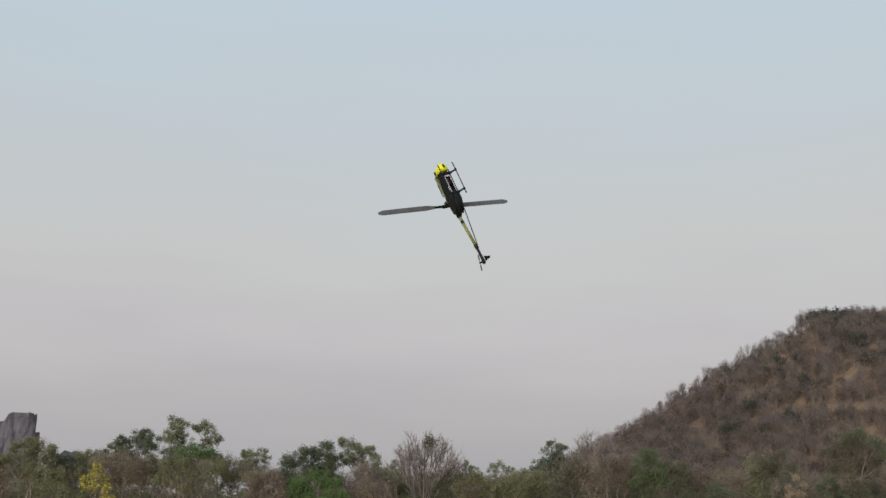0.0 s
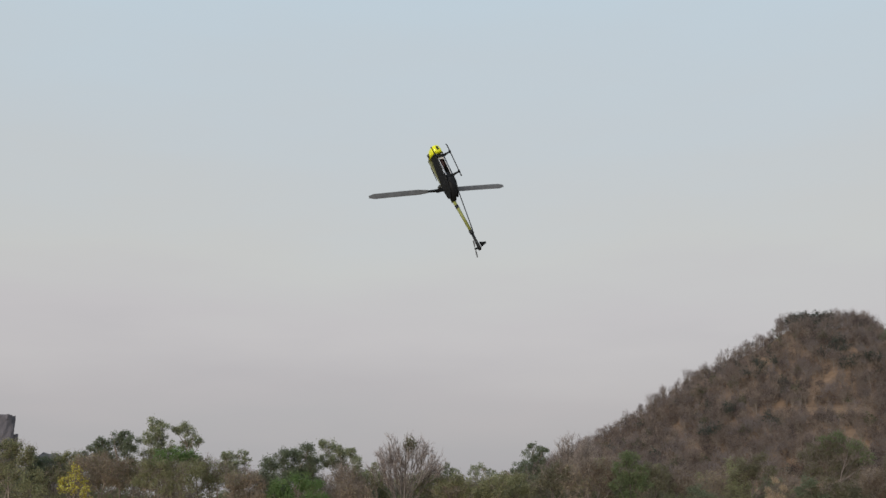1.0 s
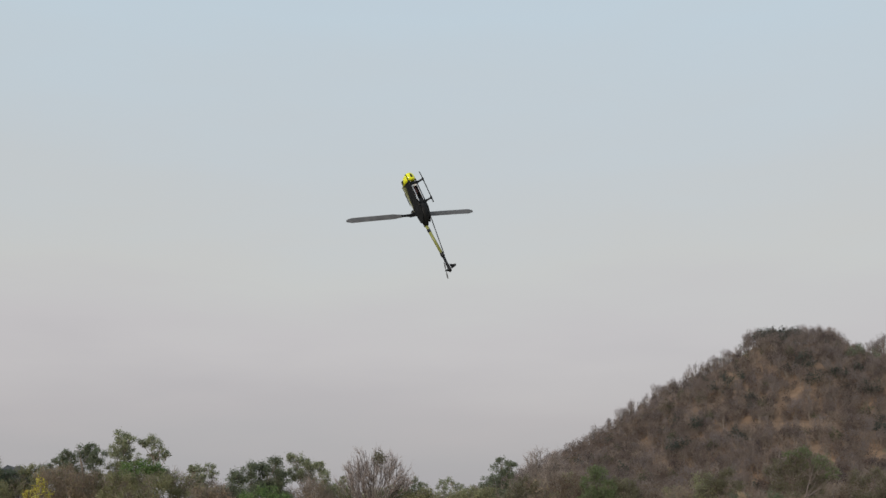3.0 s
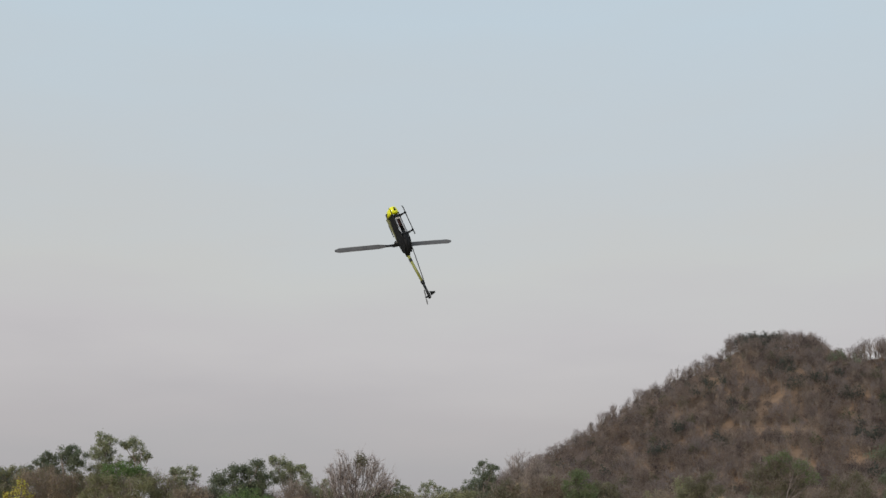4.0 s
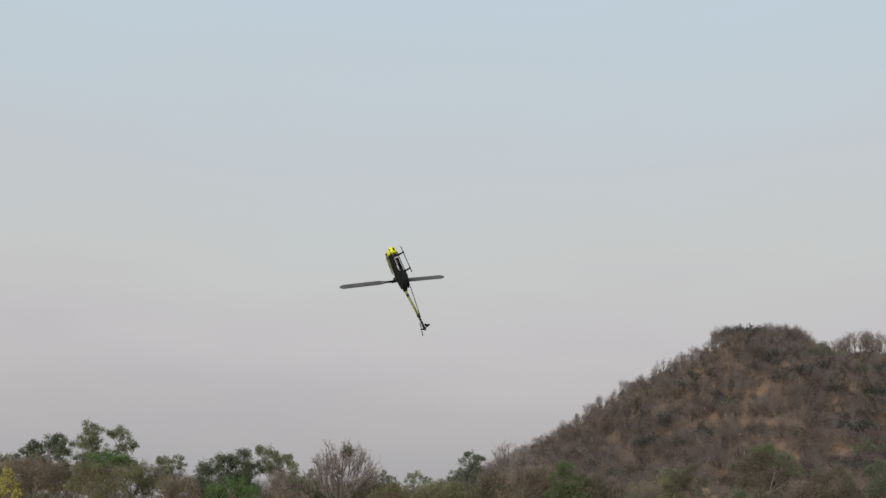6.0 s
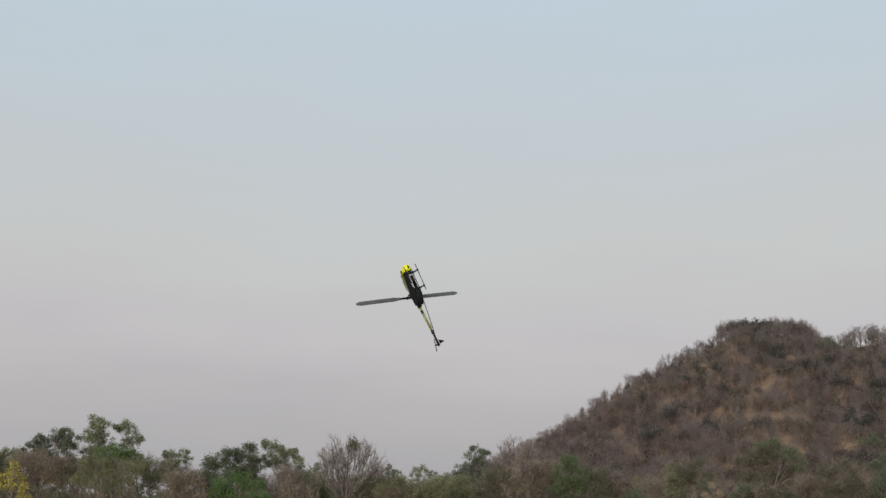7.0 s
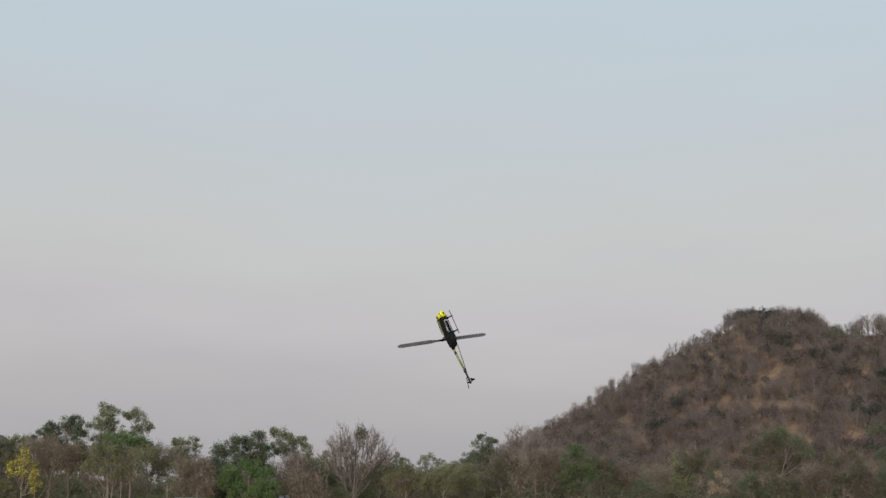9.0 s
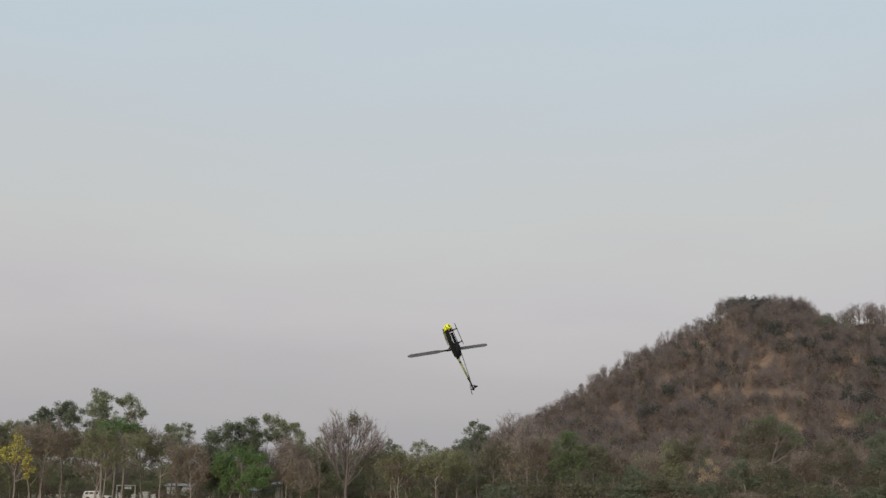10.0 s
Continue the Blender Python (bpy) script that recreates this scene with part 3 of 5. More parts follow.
def lobed_tree(name, label, category, x, y, seed, leafmat, bark, fork, lobes, density=0.0, twiggy=0, stems=1, twigmat="twig", leaf=0.14, tuft=0.26):
    """A tree with a plan for its crown: trunk, leader, one limb to each tuft (side, height, radius), boughs, leaves, twigs."""
    rng = np.random.default_rng(seed)
    lobes = np.array(lobes)
    top = lobes[:, 1].max() + lobes[:, 2].max() * 0.6
    centre = np.stack([lobes[:, 0], rng.uniform(-1.6, 1.6, len(lobes)), lobes[:, 1]], 1)
    rad = lobes[:, 2] * (0.82 if density < 0.2 else 1.0)
    thick = 0.011 * top + 0.05
    p0, p1, r0, r1 = [], [], [], []

    def line(pts, a, b):
        n = len(pts) - 1
        for k in range(n):
            p0.append(pts[k])
            p1.append(pts[k + 1])
            r0.append(a + (b - a) * k / n)
            r1.append(a + (b - a) * (k + 1) / n)

    crown_mid = np.array([centre[:, 0].mean(), centre[:, 1].mean(), centre[:, 2].max() - 0.5])
    leaders = []
    for s in range(stems):
        foot = np.array([rng.normal() * 0.35 * (s > 0), rng.normal() * 0.3 * (s > 0), -0.2])
        knee = np.array([crown_mid[0] * 0.25 + rng.normal() * (0.12 + 0.5 * (s > 0)), rng.normal() * 0.2, top * fork])
        tip = crown_mid + rng.normal(size=3) * [0.25 + 1.2 * (s > 0), 0.4, 0.2]
        low = [foot + (knee - foot) * f + np.array([rng.normal() * 0.06, rng.normal() * 0.06, 0]) * (0 < f < 1) for f in (0, 0.25, 0.5, 0.75, 1)]
        high = [knee + (tip - knee) * f + np.array([rng.normal() * 0.14, rng.normal() * 0.14, 0]) * (f > 0) for f in (0, 0.25, 0.5, 0.75, 1)]
        line(low, thick, thick * 0.72)
        line(high, thick * 0.72, thick * 0.14)
        leaders.append((knee, tip))
    ends, radii = [], []
    for c, r in zip(centre, rad):
        knee, tip = leaders[rng.integers(stems)]
        zs = min(max(knee[2], c[2] - 0.9 * abs(c[0] - knee[0]) - 1.2 * r - 0.4), tip[2])
        f = (zs - knee[2]) / max(tip[2] - knee[2], 0.1)
        start = knee + (tip - knee) * f
        bend = start + (c - start) * [0.62, 0.62, 0.42] + rng.normal(size=3) * 0.12
        pts = [start * (1 - u) ** 2 + bend * 2 * u * (1 - u) + (c - [0, 0, r * 0.35]) * u * u for u in (0, 0.25, 0.5, 0.75, 1)]
        line(pts, thick * 0.36, thick * 0.12)
        for b in range(7):
            d = rng.normal(size=3)
            d[2] = abs(d[2]) * 0.8 + 0.1
            e = c + d / np.linalg.norm(d) * r * rng.uniform(0.6, 1.0) * np.array([1, 1, 0.85])
            m = (pts[3] + e) / 2 + rng.normal(size=3) * 0.08
            line([pts[3] if b % 2 else pts[4], m, e], thick * 0.11, 0.02)
            ends.append(e)
            radii.append(r)
    wood = tubes(p0, p1, np.maximum(r0, 0.025), np.maximum(r1, 0.02), 5)
    root = new(name)
    part("trunk", mesh_from("trunk", *wood, [MAT[bark]], smooth=True), root)
    ends, radii = np.array(ends), np.array(radii)
    if twiggy:
        n = 11 * twiggy
        src = np.repeat(ends, n, 0) + rng.normal(size=(len(ends) * n, 3)) * np.repeat(radii, n)[:, None] * 0.42
        out = src - np.repeat(np.repeat(centre, 7, 0), n, 0) * [[1, 1, 1]] + np.array([0, 0, 0.5])
        out /= np.linalg.norm(out, axis=1, keepdims=True) + 1e-6
        d = out * 0.7 + rng.normal(size=src.shape) * 0.55 + np.array([0, 0, 0.15])
        length = np.repeat(radii, n) * rng.uniform(0.25, 0.62, len(src))
        twigs = part("branchwork", mesh_from("branchwork", *slivers(rng, src - d * length[:, None] * 0.5, src + d * length[:, None] * 0.55, np.full(len(src), 0.06)), [MAT[twigmat]]), root)
        tagged(twigs, kind="stuff")
    if density:
        cl, cs = [], []
        for c, r in zip(centre, rad):
            k = 15 if tuft < 0.24 else 13
            d = rng.normal(size=(k, 3))
            d[:, 2] += 0.15
            d /= np.linalg.norm(d, axis=1, keepdims=True)
            sub = c + d * (r * rng.uniform(0.5, 1.08, k))[:, None] * [1, 1, 0.85]
            per = np.maximum(5, (density * (24 if tuft < 0.24 else 36) * (r + 0.25) ** 2 * rng.uniform(0.5, 1.5, k)).astype(int))
            spread = tuft * (0.84 if tuft < 0.24 else 0.88)
            own = np.repeat(sub, per, 0) + rng.normal(size=(per.sum(), 3)) * r * np.array([spread, spread, spread * 0.9])
            cl.append(own)
            cs.append(rng.uniform(0.65, 1.3, len(own)) * leaf)
        part("crown", mesh_from("crown", *leaves(rng, np.concatenate(cl), np.concatenate(cs)), [MAT[leafmat]]), root)
    root.matrix_world = pose(x, y, ground_height(x, y))
    return tagged(root, label, category, "trees at the field edge")


def fan_tree(label, x, y, seed, top, sides, bark, twigmat, clump=None, many=32, fine=15, low=0.14, droop=0.30):
    """A leafless tree: limbs leave a low fork and sweep steeply upward into a fan of fine twigs."""
    rng = np.random.default_rng(seed)
    fork = np.array([0, 0, top * low])
    p0, p1, r0, r1, s0, s1 = [], [], [], [], [], []

    def sweep(a, b, out, ra, rb, steps=7, wave=0.0):
        mid = a + (b - a) * [[0.5 + out, 0.5 + out, 0.5 - out]][0]
        pts = [a * (1 - u) ** 2 + mid * 2 * u * (1 - u) + b * u * u + rng.normal(size=3) * wave * (0 < u < 1) for u in np.linspace(0, 1, steps + 1)]
        for k in range(steps):
            p0.append(pts[k])
            p1.append(pts[k + 1])
            r0.append(ra + (rb - ra) * k / steps)
            r1.append(ra + (rb - ra) * (k + 1) / steps)
        return pts

    def rim(s):
        return top * (1 - droop * abs(s) ** 1.7)

    thick = 0.014 * top + 0.05
    sweep(np.array([0, 0, -0.2]), fork, 0.0, thick, thick * 0.9, 4)
    sweep(fork, np.array([0.5, 0.2, top * 0.86]), 0.0, thick * 0.85, 0.05, 10, 0.10)
    main = []
    for n in range(9):
        s = -0.92 + 1.84 * (n + rng.uniform(0.25, 0.75)) / 9
        half = -sides[0] if s < 0 else sides[1]
        end = np.array([s * half, rng.uniform(-2.2, 2.2), rim(s) * rng.uniform(0.86, 0.98)])
        start = fork + [0.02 * top * s, 0, top * rng.uniform(0.0, 0.34) * (1 - 0.6 * abs(s))]
        main.append((s, sweep(start, end, 0.10, thick * rng.uniform(0.22, 0.40), 0.03, 9, 0.18)))
    limbs = list(main)
    for n in range(many):
        s, pts = main[n % 9]
        t = max(-1, min(1, s + rng.uniform(-0.22, 0.22)))
        half = -sides[0] if t < 0 else sides[1]
        end = np.array([t * half, rng.uniform(-3, 3), rim(t) * rng.uniform(0.66, 0.99)])
        k = rng.integers(2, 7)
        if end[2] < pts[k][2] + 1.0:
            end[2] = pts[k][2] + 1.0
        limbs.append((t, sweep(pts[k], end, 0.08, 0.07, 0.022, 6, 0.14)))
    for s, pts in limbs:
        for b in range(9):
            u = rng.uniform(0.35, 0.98) * (len(pts) - 1)
            k = int(u)
            a = pts[k] + (pts[k + 1] - pts[k]) * (u - k)
            way = np.array([rng.normal() * 0.55 + 0.25 * s, rng.normal() * 0.55, rng.uniform(0.5, 1.1)])
            way /= np.linalg.norm(way)
            e = a + way * top * rng.uniform(0.04, 0.10)
            e[2] = min(e[2], rim(s) + 0.3)
            shoot = sweep(a, e, 0.05, 0.035, 0.015, 3)
            for q in range(fine):
                c = shoot[rng.integers(0, 4)] + rng.normal(size=3) * 0.15
                d = way * 0.6 + rng.normal(size=3) * 0.42 + np.array([0.1 * s, 0, 0.2])
                s0.append(c)
                s1.append(c + d * rng.uniform(0.35, 0.85))
    root = new("bare_tree")
    part("trunk", mesh_from("trunk", *tubes(p0, p1, r0, r1, 5), [MAT[bark]], smooth=True), root)
    twigs = part("branchwork", mesh_from("branchwork", *slivers(rng, s0, s1, np.full(len(s0), 0.036)), [MAT[twigmat]]), root)
    tagged(twigs, kind="stuff")
    if clump:
        c = np.array([clump[0], -0.6, clump[1]]) + rng.normal(size=(700, 3)) * [0.5, 0.5, 0.6]
        clump_ob = part("leaf_clump", mesh_from("leaf_clump", *leaves(rng, c, rng.uniform(0.10, 0.18, 700)), [MAT["dull"]]), root, "dark leafy clump among bare twigs")
        tagged(clump_ob, "dark leafy clump among bare twigs", kind="stuff")
    root.matrix_world = pose(x, y, ground_height(x, y))
    return tagged(root, label, "tree", "trees at the field edge")


lobed_tree("tall_tree", "tall thin tree with airy grey-green tufts on pale limbs", "tree", -58.1, 201.9, 300, "green", "pale_bark", 0.36,
           ((-1.4, 17.9, 1.50), (-0.4, 17.0, 1.50), (-2.0, 16.0, 1.29), (-1.7, 14.6, 1.50), (0.3, 14.2, 1.39), (-0.7, 15.5, 1.29)), density=0.95, tuft=0.23)
lobed_tree("tall_tree", "tall tree with rounded umbrella tufts of sparse foliage", "tree", -55.4, 204.9, 301, "green", "bark", 0.40,
           ((0.4, 16.6, 1.63), (-0.8, 17.0, 0.98), (2.0, 15.9, 1.09), (2.8, 15.1, 0.76), (1.3, 14.7, 1.20), (-0.1, 14.5, 0.98)), density=1, tuft=0.23)
lobed_tree("green_tree", "fresh green leafy tree beneath the tall trees", "tree", -55.3, 198.9, 302, "bright", "pale_bark", 0.35,
           ((-1.6, 12.6, 1.37), (0.9, 13.0, 1.48), (2.5, 12.2, 1.27), (-0.2, 11.7, 1.48), (-2.6, 11.4, 1.06)), density=0.8)
lobed_tree("olive_tree", "spreading tree with olive foliage and pale forked limbs", "tree", -56.3, 196.9, 303, "olive", "pale_bark", 0.30,
           ((-2.8, 10.3, 1.78), (-0.5, 9.8, 1.78), (2.1, 9.2, 2.09), (4.7, 9.9, 1.88), (-3.6, 8.1, 1.67), (0.6, 7.4, 1.67), (4.1, 7.2, 1.78)), density=0.62, twiggy=1)
lobed_tree("dark_tree", "dark green broad tree with see-through crown", "tree", -66.0, 205.9, 304, "dark", "bark", 0.42,
           ((-1.6, 15.9, 1.53), (0.1, 16.2, 1.42), (2.0, 15.0, 1.53), (-3.4, 14.6, 1.31), (-4.9, 14.0, 1.09), (-1.2, 13.9, 1.64), (1.4, 13.4, 1.42), (-2.9, 13.0, 1.31), (-4.2, 15.0, 1.10)), density=1.1, tuft=0.23)
lobed_tree("olive_tree", "small olive tree with gaps in its crown", "tree", -76.3, 211.9, 305, "olive", "bark", 0.40,
           ((-1.8, 13.0, 1.12), (0.3, 12.9, 1.01), (-3.2, 12.6, 1.35), (-0.7, 11.6, 1.57), (1.3, 11.6, 1.35)), density=0.7)
lobed_tree("bare_tree", "leafless reddish-brown tree with dense fine twigs", "tree", -68.0, 200.9, 306, "brown", "bark", 0.25,
           ((-2.7, 11.1, 1.71), (-0.5, 11.4, 1.92), (1.8, 10.8, 1.92), (3.9, 10.5, 1.71), (-1.5, 9.0, 1.92), (1.2, 8.6, 1.92), (3.5, 8.1, 1.71)), density=0.3, twiggy=2)
lobed_tree("sparse_tree", "slim tree with sparse grey-green leaf tufts", "tree", -46.8, 207.9, 307, "green", "bark", 0.50,
           ((-1.3, 12.4, 1.32), (0.9, 12.9, 1.10), (-1.9, 12.7, 0.88), (1.8, 11.7, 0.88), (0.1, 11.3, 1.21), (-1.1, 10.7, 1.10)), density=0.9, tuft=0.23)
lobed_tree("olive_tree", "half-bare tree with olive leaves and spreading limbs", "tree", -48.3, 201.9, 308, "olive", "bark", 0.35,
           ((-1.9, 10.7, 1.50), (0.3, 10.2, 1.61), (-2.7, 9.3, 1.61), (-0.6, 8.5, 1.93), (2.3, 8.4, 1.71), (4.2, 7.9, 1.61), (-2.2, 7.2, 1.50)), density=0.5, twiggy=2)
lobed_tree("dark_tree", "large dense dark green tree with a domed crown", "tree", -36.7, 203.9, 309, "dark", "bark", 0.30,
           ((-2.5, 7.3, 1.95), (0.1, 8.1, 2.16), (3.0, 8.2, 2.06), (-3.2, 4.7, 1.73), (-2.0, 2.2, 1.62), (-5.0, 8.1, 1.30), (-3.3, 10.8, 1.52), (-1.2, 12.0, 1.62), (0.7, 12.2, 1.52), (3.2, 12.8, 1.52), (-4.2, 8.8, 1.62), (-1.2, 9.6, 2.16), (2.4, 10.1, 2.16), (4.1, 10.9, 1.41), (-4.3, 6.0, 1.52), (-3.5, 3.5, 1.52)), density=1.15)
lobed_tree("green_tree", "low broad tree with fresh bright green leaves", "tree", -33.9, 196.9, 310, "bright", "pale_bark", 0.25,
           ((-2.7, 7.0, 1.67), (0.2, 7.7, 1.78), (2.8, 7.1, 1.36), (-1.3, 4.8, 1.88), (1.8, 4.5, 1.88), (4.1, 5.1, 1.15), (-3.6, 5.4, 1.25), (-2.4, 3.0, 1.36), (1.0, 2.7, 1.46), (3.9, 3.2, 1.15)), density=1.0)
lobed_tree("sparse_tree", "light green tree with layered tufts and gaps", "tree", -28.5, 208.9, 311, "green", "bark", 0.40,
           ((-2.4, 14.2, 1.44), (-0.8, 13.6, 1.33), (0.4, 12.7, 1.44), (2.0, 12.9, 1.33), (3.2, 11.1, 1.22), (-2.6, 12.1, 1.33), (0.1, 10.9, 1.55), (-1.4, 11.3, 1.33), (2.7, 9.5, 1.11)), density=1.15, tuft=0.23)
lobed_tree("bare_tree", "leafless russet tree with a rounded twiggy crown", "tree", -27.0, 200.9, 312, "brown", "bark", 0.25,
           ((-0.7, 9.0, 1.92), (1.7, 8.8, 1.81), (-1.8, 7.1, 1.81), (0.7, 6.7, 2.13), (3.2, 6.9, 1.71), (-0.6, 5.0, 1.60)), density=0.12, twiggy=3)
lobed_tree("small_tree", "small green tree beside the bare one", "tree", -21.6, 203.9, 313, "green", "bark", 0.40,
           ((-0.5, 10.4, 0.87), (-1.2, 9.2, 1.08), (0.5, 8.7, 1.08)), density=0.7, tuft=0.23)
lobed_tree("small_tree", "small olive-green tree among leafless ones", "tree", -9.8, 209.9, 314, "green", "bark", 0.35,
           ((-0.5, 10.3, 0.89), (0.8, 9.7, 1.00), (-1.1, 9.0, 1.11), (0.6, 8.2, 1.45)), density=0.6, tuft=0.23)
lobed_tree("small_tree", "low green tree at the field edge", "tree", -8.0, 200.9, 315, "olive", "pale_bark", 0.30,
           ((-1.7, 6.5, 1.92), (1.2, 6.9, 1.92), (-0.2, 8.0, 1.28), (2.3, 5.4, 1.49), (-0.5, 4.6, 1.60)), density=0.85, tuft=0.23)
lobed_tree("small_tree", "sparse tree with grey-green tufts on pale stems", "tree", -4.1, 210.9, 316, "green", "pale_bark", 0.40,
           ((-1.4, 9.8, 1.12), (-0.0, 10.1, 1.01), (1.4, 9.4, 0.90), (-0.7, 8.5, 1.23), (2.3, 8.5, 1.01)), density=0.6, stems=2, tuft=0.23)
lobed_tree("olive_tree", "olive-green tree with a ragged crown", "tree", -2.0, 201.9, 317, "olive", "bark", 0.30,
           ((-0.5, 6.8, 1.93), (1.6, 7.5, 1.61), (-1.8, 5.5, 1.50), (1.1, 5.1, 1.71)), density=0.75)
lobed_tree("dark_tree", "dark green pointed tree at the foot of the hill", "tree", 5.7, 222.9, 318, "dark", "bark", 0.30,
           ((-0.3, 14.3, 1.06), (-1.0, 12.8, 1.42), (0.7, 12.3, 1.42), (-2.4, 11.0, 1.42), (-3.5, 10.1, 1.06), (1.3, 13.8, 0.95), (-0.1, 10.1, 1.89), (-1.6, 8.9, 1.54)), density=0.75)
lobed_tree("olive_tree", "dull olive tree at the foot of the hill", "tree", 7.7, 205.9, 319, "dull", "grey_bark", 0.30,
           ((-0.6, 9.1, 1.53), (1.6, 9.6, 1.53), (3.1, 8.5, 1.53), (0.2, 7.2, 1.75), (-2.3, 6.7, 1.53)), density=0.6, twiggy=1)
lobed_tree("green_tree", "round dull green tree at the foot of the hill", "tree", 20.7, 200.9, 320, "soft_green", "grey_bark", 0.20,
           ((-1.2, 6.2, 1.60), (1.0, 6.1, 1.71), (-2.2, 7.0, 1.28), (-0.2, 4.4, 1.60), (2.1, 7.0, 1.39), (-0.9, 11.1, 1.28), (0.5, 10.5, 1.49), (-1.8, 9.1, 1.49), (1.1, 8.7, 1.60), (-0.4, 7.7, 1.49)), density=0.7)
lobed_tree("dry_tree", "brown tree with withered leaves below the hill", "tree", 15.5, 203.9, 321, "dull_brown", "grey_bark", 0.30,
           ((-1.4, 9.6, 1.84), (1.0, 10.1, 1.84), (2.9, 8.4, 1.62), (-0.5, 7.4, 1.95), (1.8, 6.5, 1.73)), density=0.45, twiggy=2)
lobed_tree("olive_tree", "olive tree with fresh green side shoots", "tree", 25.1, 203.9, 322, "dull", "grey_bark", 0.30,
           ((-0.7, 9.5, 1.41), (1.1, 8.7, 1.62), (-1.4, 7.5, 1.62), (1.6, 6.8, 1.62)), density=0.7)
lobed_tree("green_tree", "open-crowned tree with fresh green upper leaves", "tree", 56.1, 209.9, 323, "soft_green", "grey_bark", 0.45,
           ((0.2, 15.0, 1.34), (2.3, 14.0, 1.45), (4.6, 12.9, 1.45), (6.1, 11.6, 0.95), (3.4, 13.3, 1.11), (-1.2, 14.1, 1.1), (5.7, 10.6, 0.9), (0.9, 13.3, 1.23)), density=0.5, twiggy=1)
lobed_tree("olive_tree", "half-bare olive tree behind the green one", "tree", 54.9, 211.9, 324, "dull", "grey_bark", 0.40,
           ((0.8, 13.1, 1.45), (-1.3, 12.8, 1.45), (-2.9, 11.4, 1.5), (2.9, 11.0, 1.91), (0.0, 10.8, 1.75), (5.5, 10.2, 1.57), (-2.2, 9.2, 1.5), (1.9, 8.9, 1.75), (4.6, 8.4, 1.5)), density=0.6, twiggy=2)
lobed_tree("olive_tree", "rounded olive tree below the hill", "tree", 42.1, 209.9, 325, "dull", "grey_bark", 0.30,
           ((-1.2, 9.6, 2.00), (1.6, 10.6, 1.78), (0.3, 8.4, 2.00), (-2.2, 7.8, 1.56), (2.8, 8.8, 1.34)), density=0.6, twiggy=1)
lobed_tree("green_bush", "yellowish-green bush below the hill", "bush", 34.8, 199.9, 326, "dull", "bark", 0.15,
           ((-0.7, 3.8, 1.49), (1.0, 3.4, 1.49), (-1.7, 2.7, 1.27)), density=0.9)
lobed_tree("dark_tree", "bluish-green low tree below the hill", "tree", 31.6, 200.9, 327, "dark", "bark", 0.20,
           ((-0.3, 5.4, 1.39), (1.0, 4.6, 1.28), (-1.1, 3.8, 1.28)), density=0.8)
lobed_tree("green_bush", "low green tree beside the forked trunk", "bush", 50.2, 201.9, 328, "dark", "bark", 0.20,
           ((0.6, 4.9, 1.39), (-0.6, 7.1, 1.39), (-1.4, 5.6, 1.18), (1.9, 3.9, 1.18)), density=0.8)
lobed_tree("green_bush", "small dark green bush", "bush", 43.3, 200.9, 329, "dark", "bark", 0.15,
           ((0.0, 3.0, 1.28), (-0.8, 2.4, 0.96), (0.9, 2.4, 0.96)), density=1.0)
lobed_tree("dark_tree", "dark green tree below the hillside", "tree", 76.0, 209.9, 330, "dark", "bark", 0.30,
           ((-0.6, 10.7, 1.45), (1.1, 12.1, 1.45), (2.4, 11.2, 1.67), (0.4, 8.9, 1.78), (2.7, 8.3, 1.78), (-1.3, 7.7, 1.45)), density=0.8)
lobed_tree("olive_tree", "brownish tree below the hillside", "tree", 66.8, 207.9, 331, "dull", "grey_bark", 0.30,
           ((-1.1, 9.8, 1.77), (1.4, 10.3, 1.77), (3.3, 8.9, 1.65), (-0.3, 7.4, 1.99), (2.2, 6.7, 1.77), (-2.7, 7.6, 1.54)), density=0.5, twiggy=2)
lobed_tree("dry_tree", "withered brown tree below the hill", "tree", 61.0, 204.9, 332, "dull_brown", "grey_bark", 0.30,
           ((-1.2, 7.2, 1.63), (1.0, 7.7, 1.63), (-0.4, 5.6, 1.74), (2.0, 5.1, 1.52)), density=0.4, twiggy=2)
lobed_tree("dry_tree", "leafy brown tree under the hill foot", "tree", 28.1, 204.9, 333, "dull_brown", "grey_bark", 0.30,
           ((-0.4, 7.8, 1.52), (1.6, 8.3, 1.52), (0.5, 6.2, 1.74), (2.5, 6.6, 1.41)), density=0.45, twiggy=2)
lobed_tree("olive_tree", "wide tree with thin olive-green foliage", "tree", -86.1, 206.9, 334, "olive", "pale_bark", 0.35,
           ((-1.0, 14.5, 1.51), (1.1, 14.5, 1.40), (-2.7, 14.0, 1.29), (3.3, 13.6, 1.29), (-3.6, 12.3, 1.62), (-0.5, 12.2, 2.05), (2.7, 12.1, 1.72), (-1.9, 10.3, 1.72), (1.2, 10.1, 1.72)), density=0.8, twiggy=1, stems=2)
lobed_tree("dark_tree", "dark green tree behind the yellow one", "tree", -81.6, 215.9, 335, "dark", "bark", 0.40,
           ((-1.6, 12.2, 1.24), (1.0, 11.9, 1.24), (-2.7, 11.2, 1.35), (-0.1, 10.4, 1.57), (2.6, 11.4, 1.35)), density=0.75)
lobed_tree("dark_tree", "dark tree with small separate leaf tufts", "tree", -76.5, 213.9, 336, "dark", "bark", 0.50,
           ((-1.2, 13.1, 1.00), (0.8, 13.2, 1.00), (-0.1, 11.9, 1.23), (1.5, 11.7, 1.11)), density=0.7)
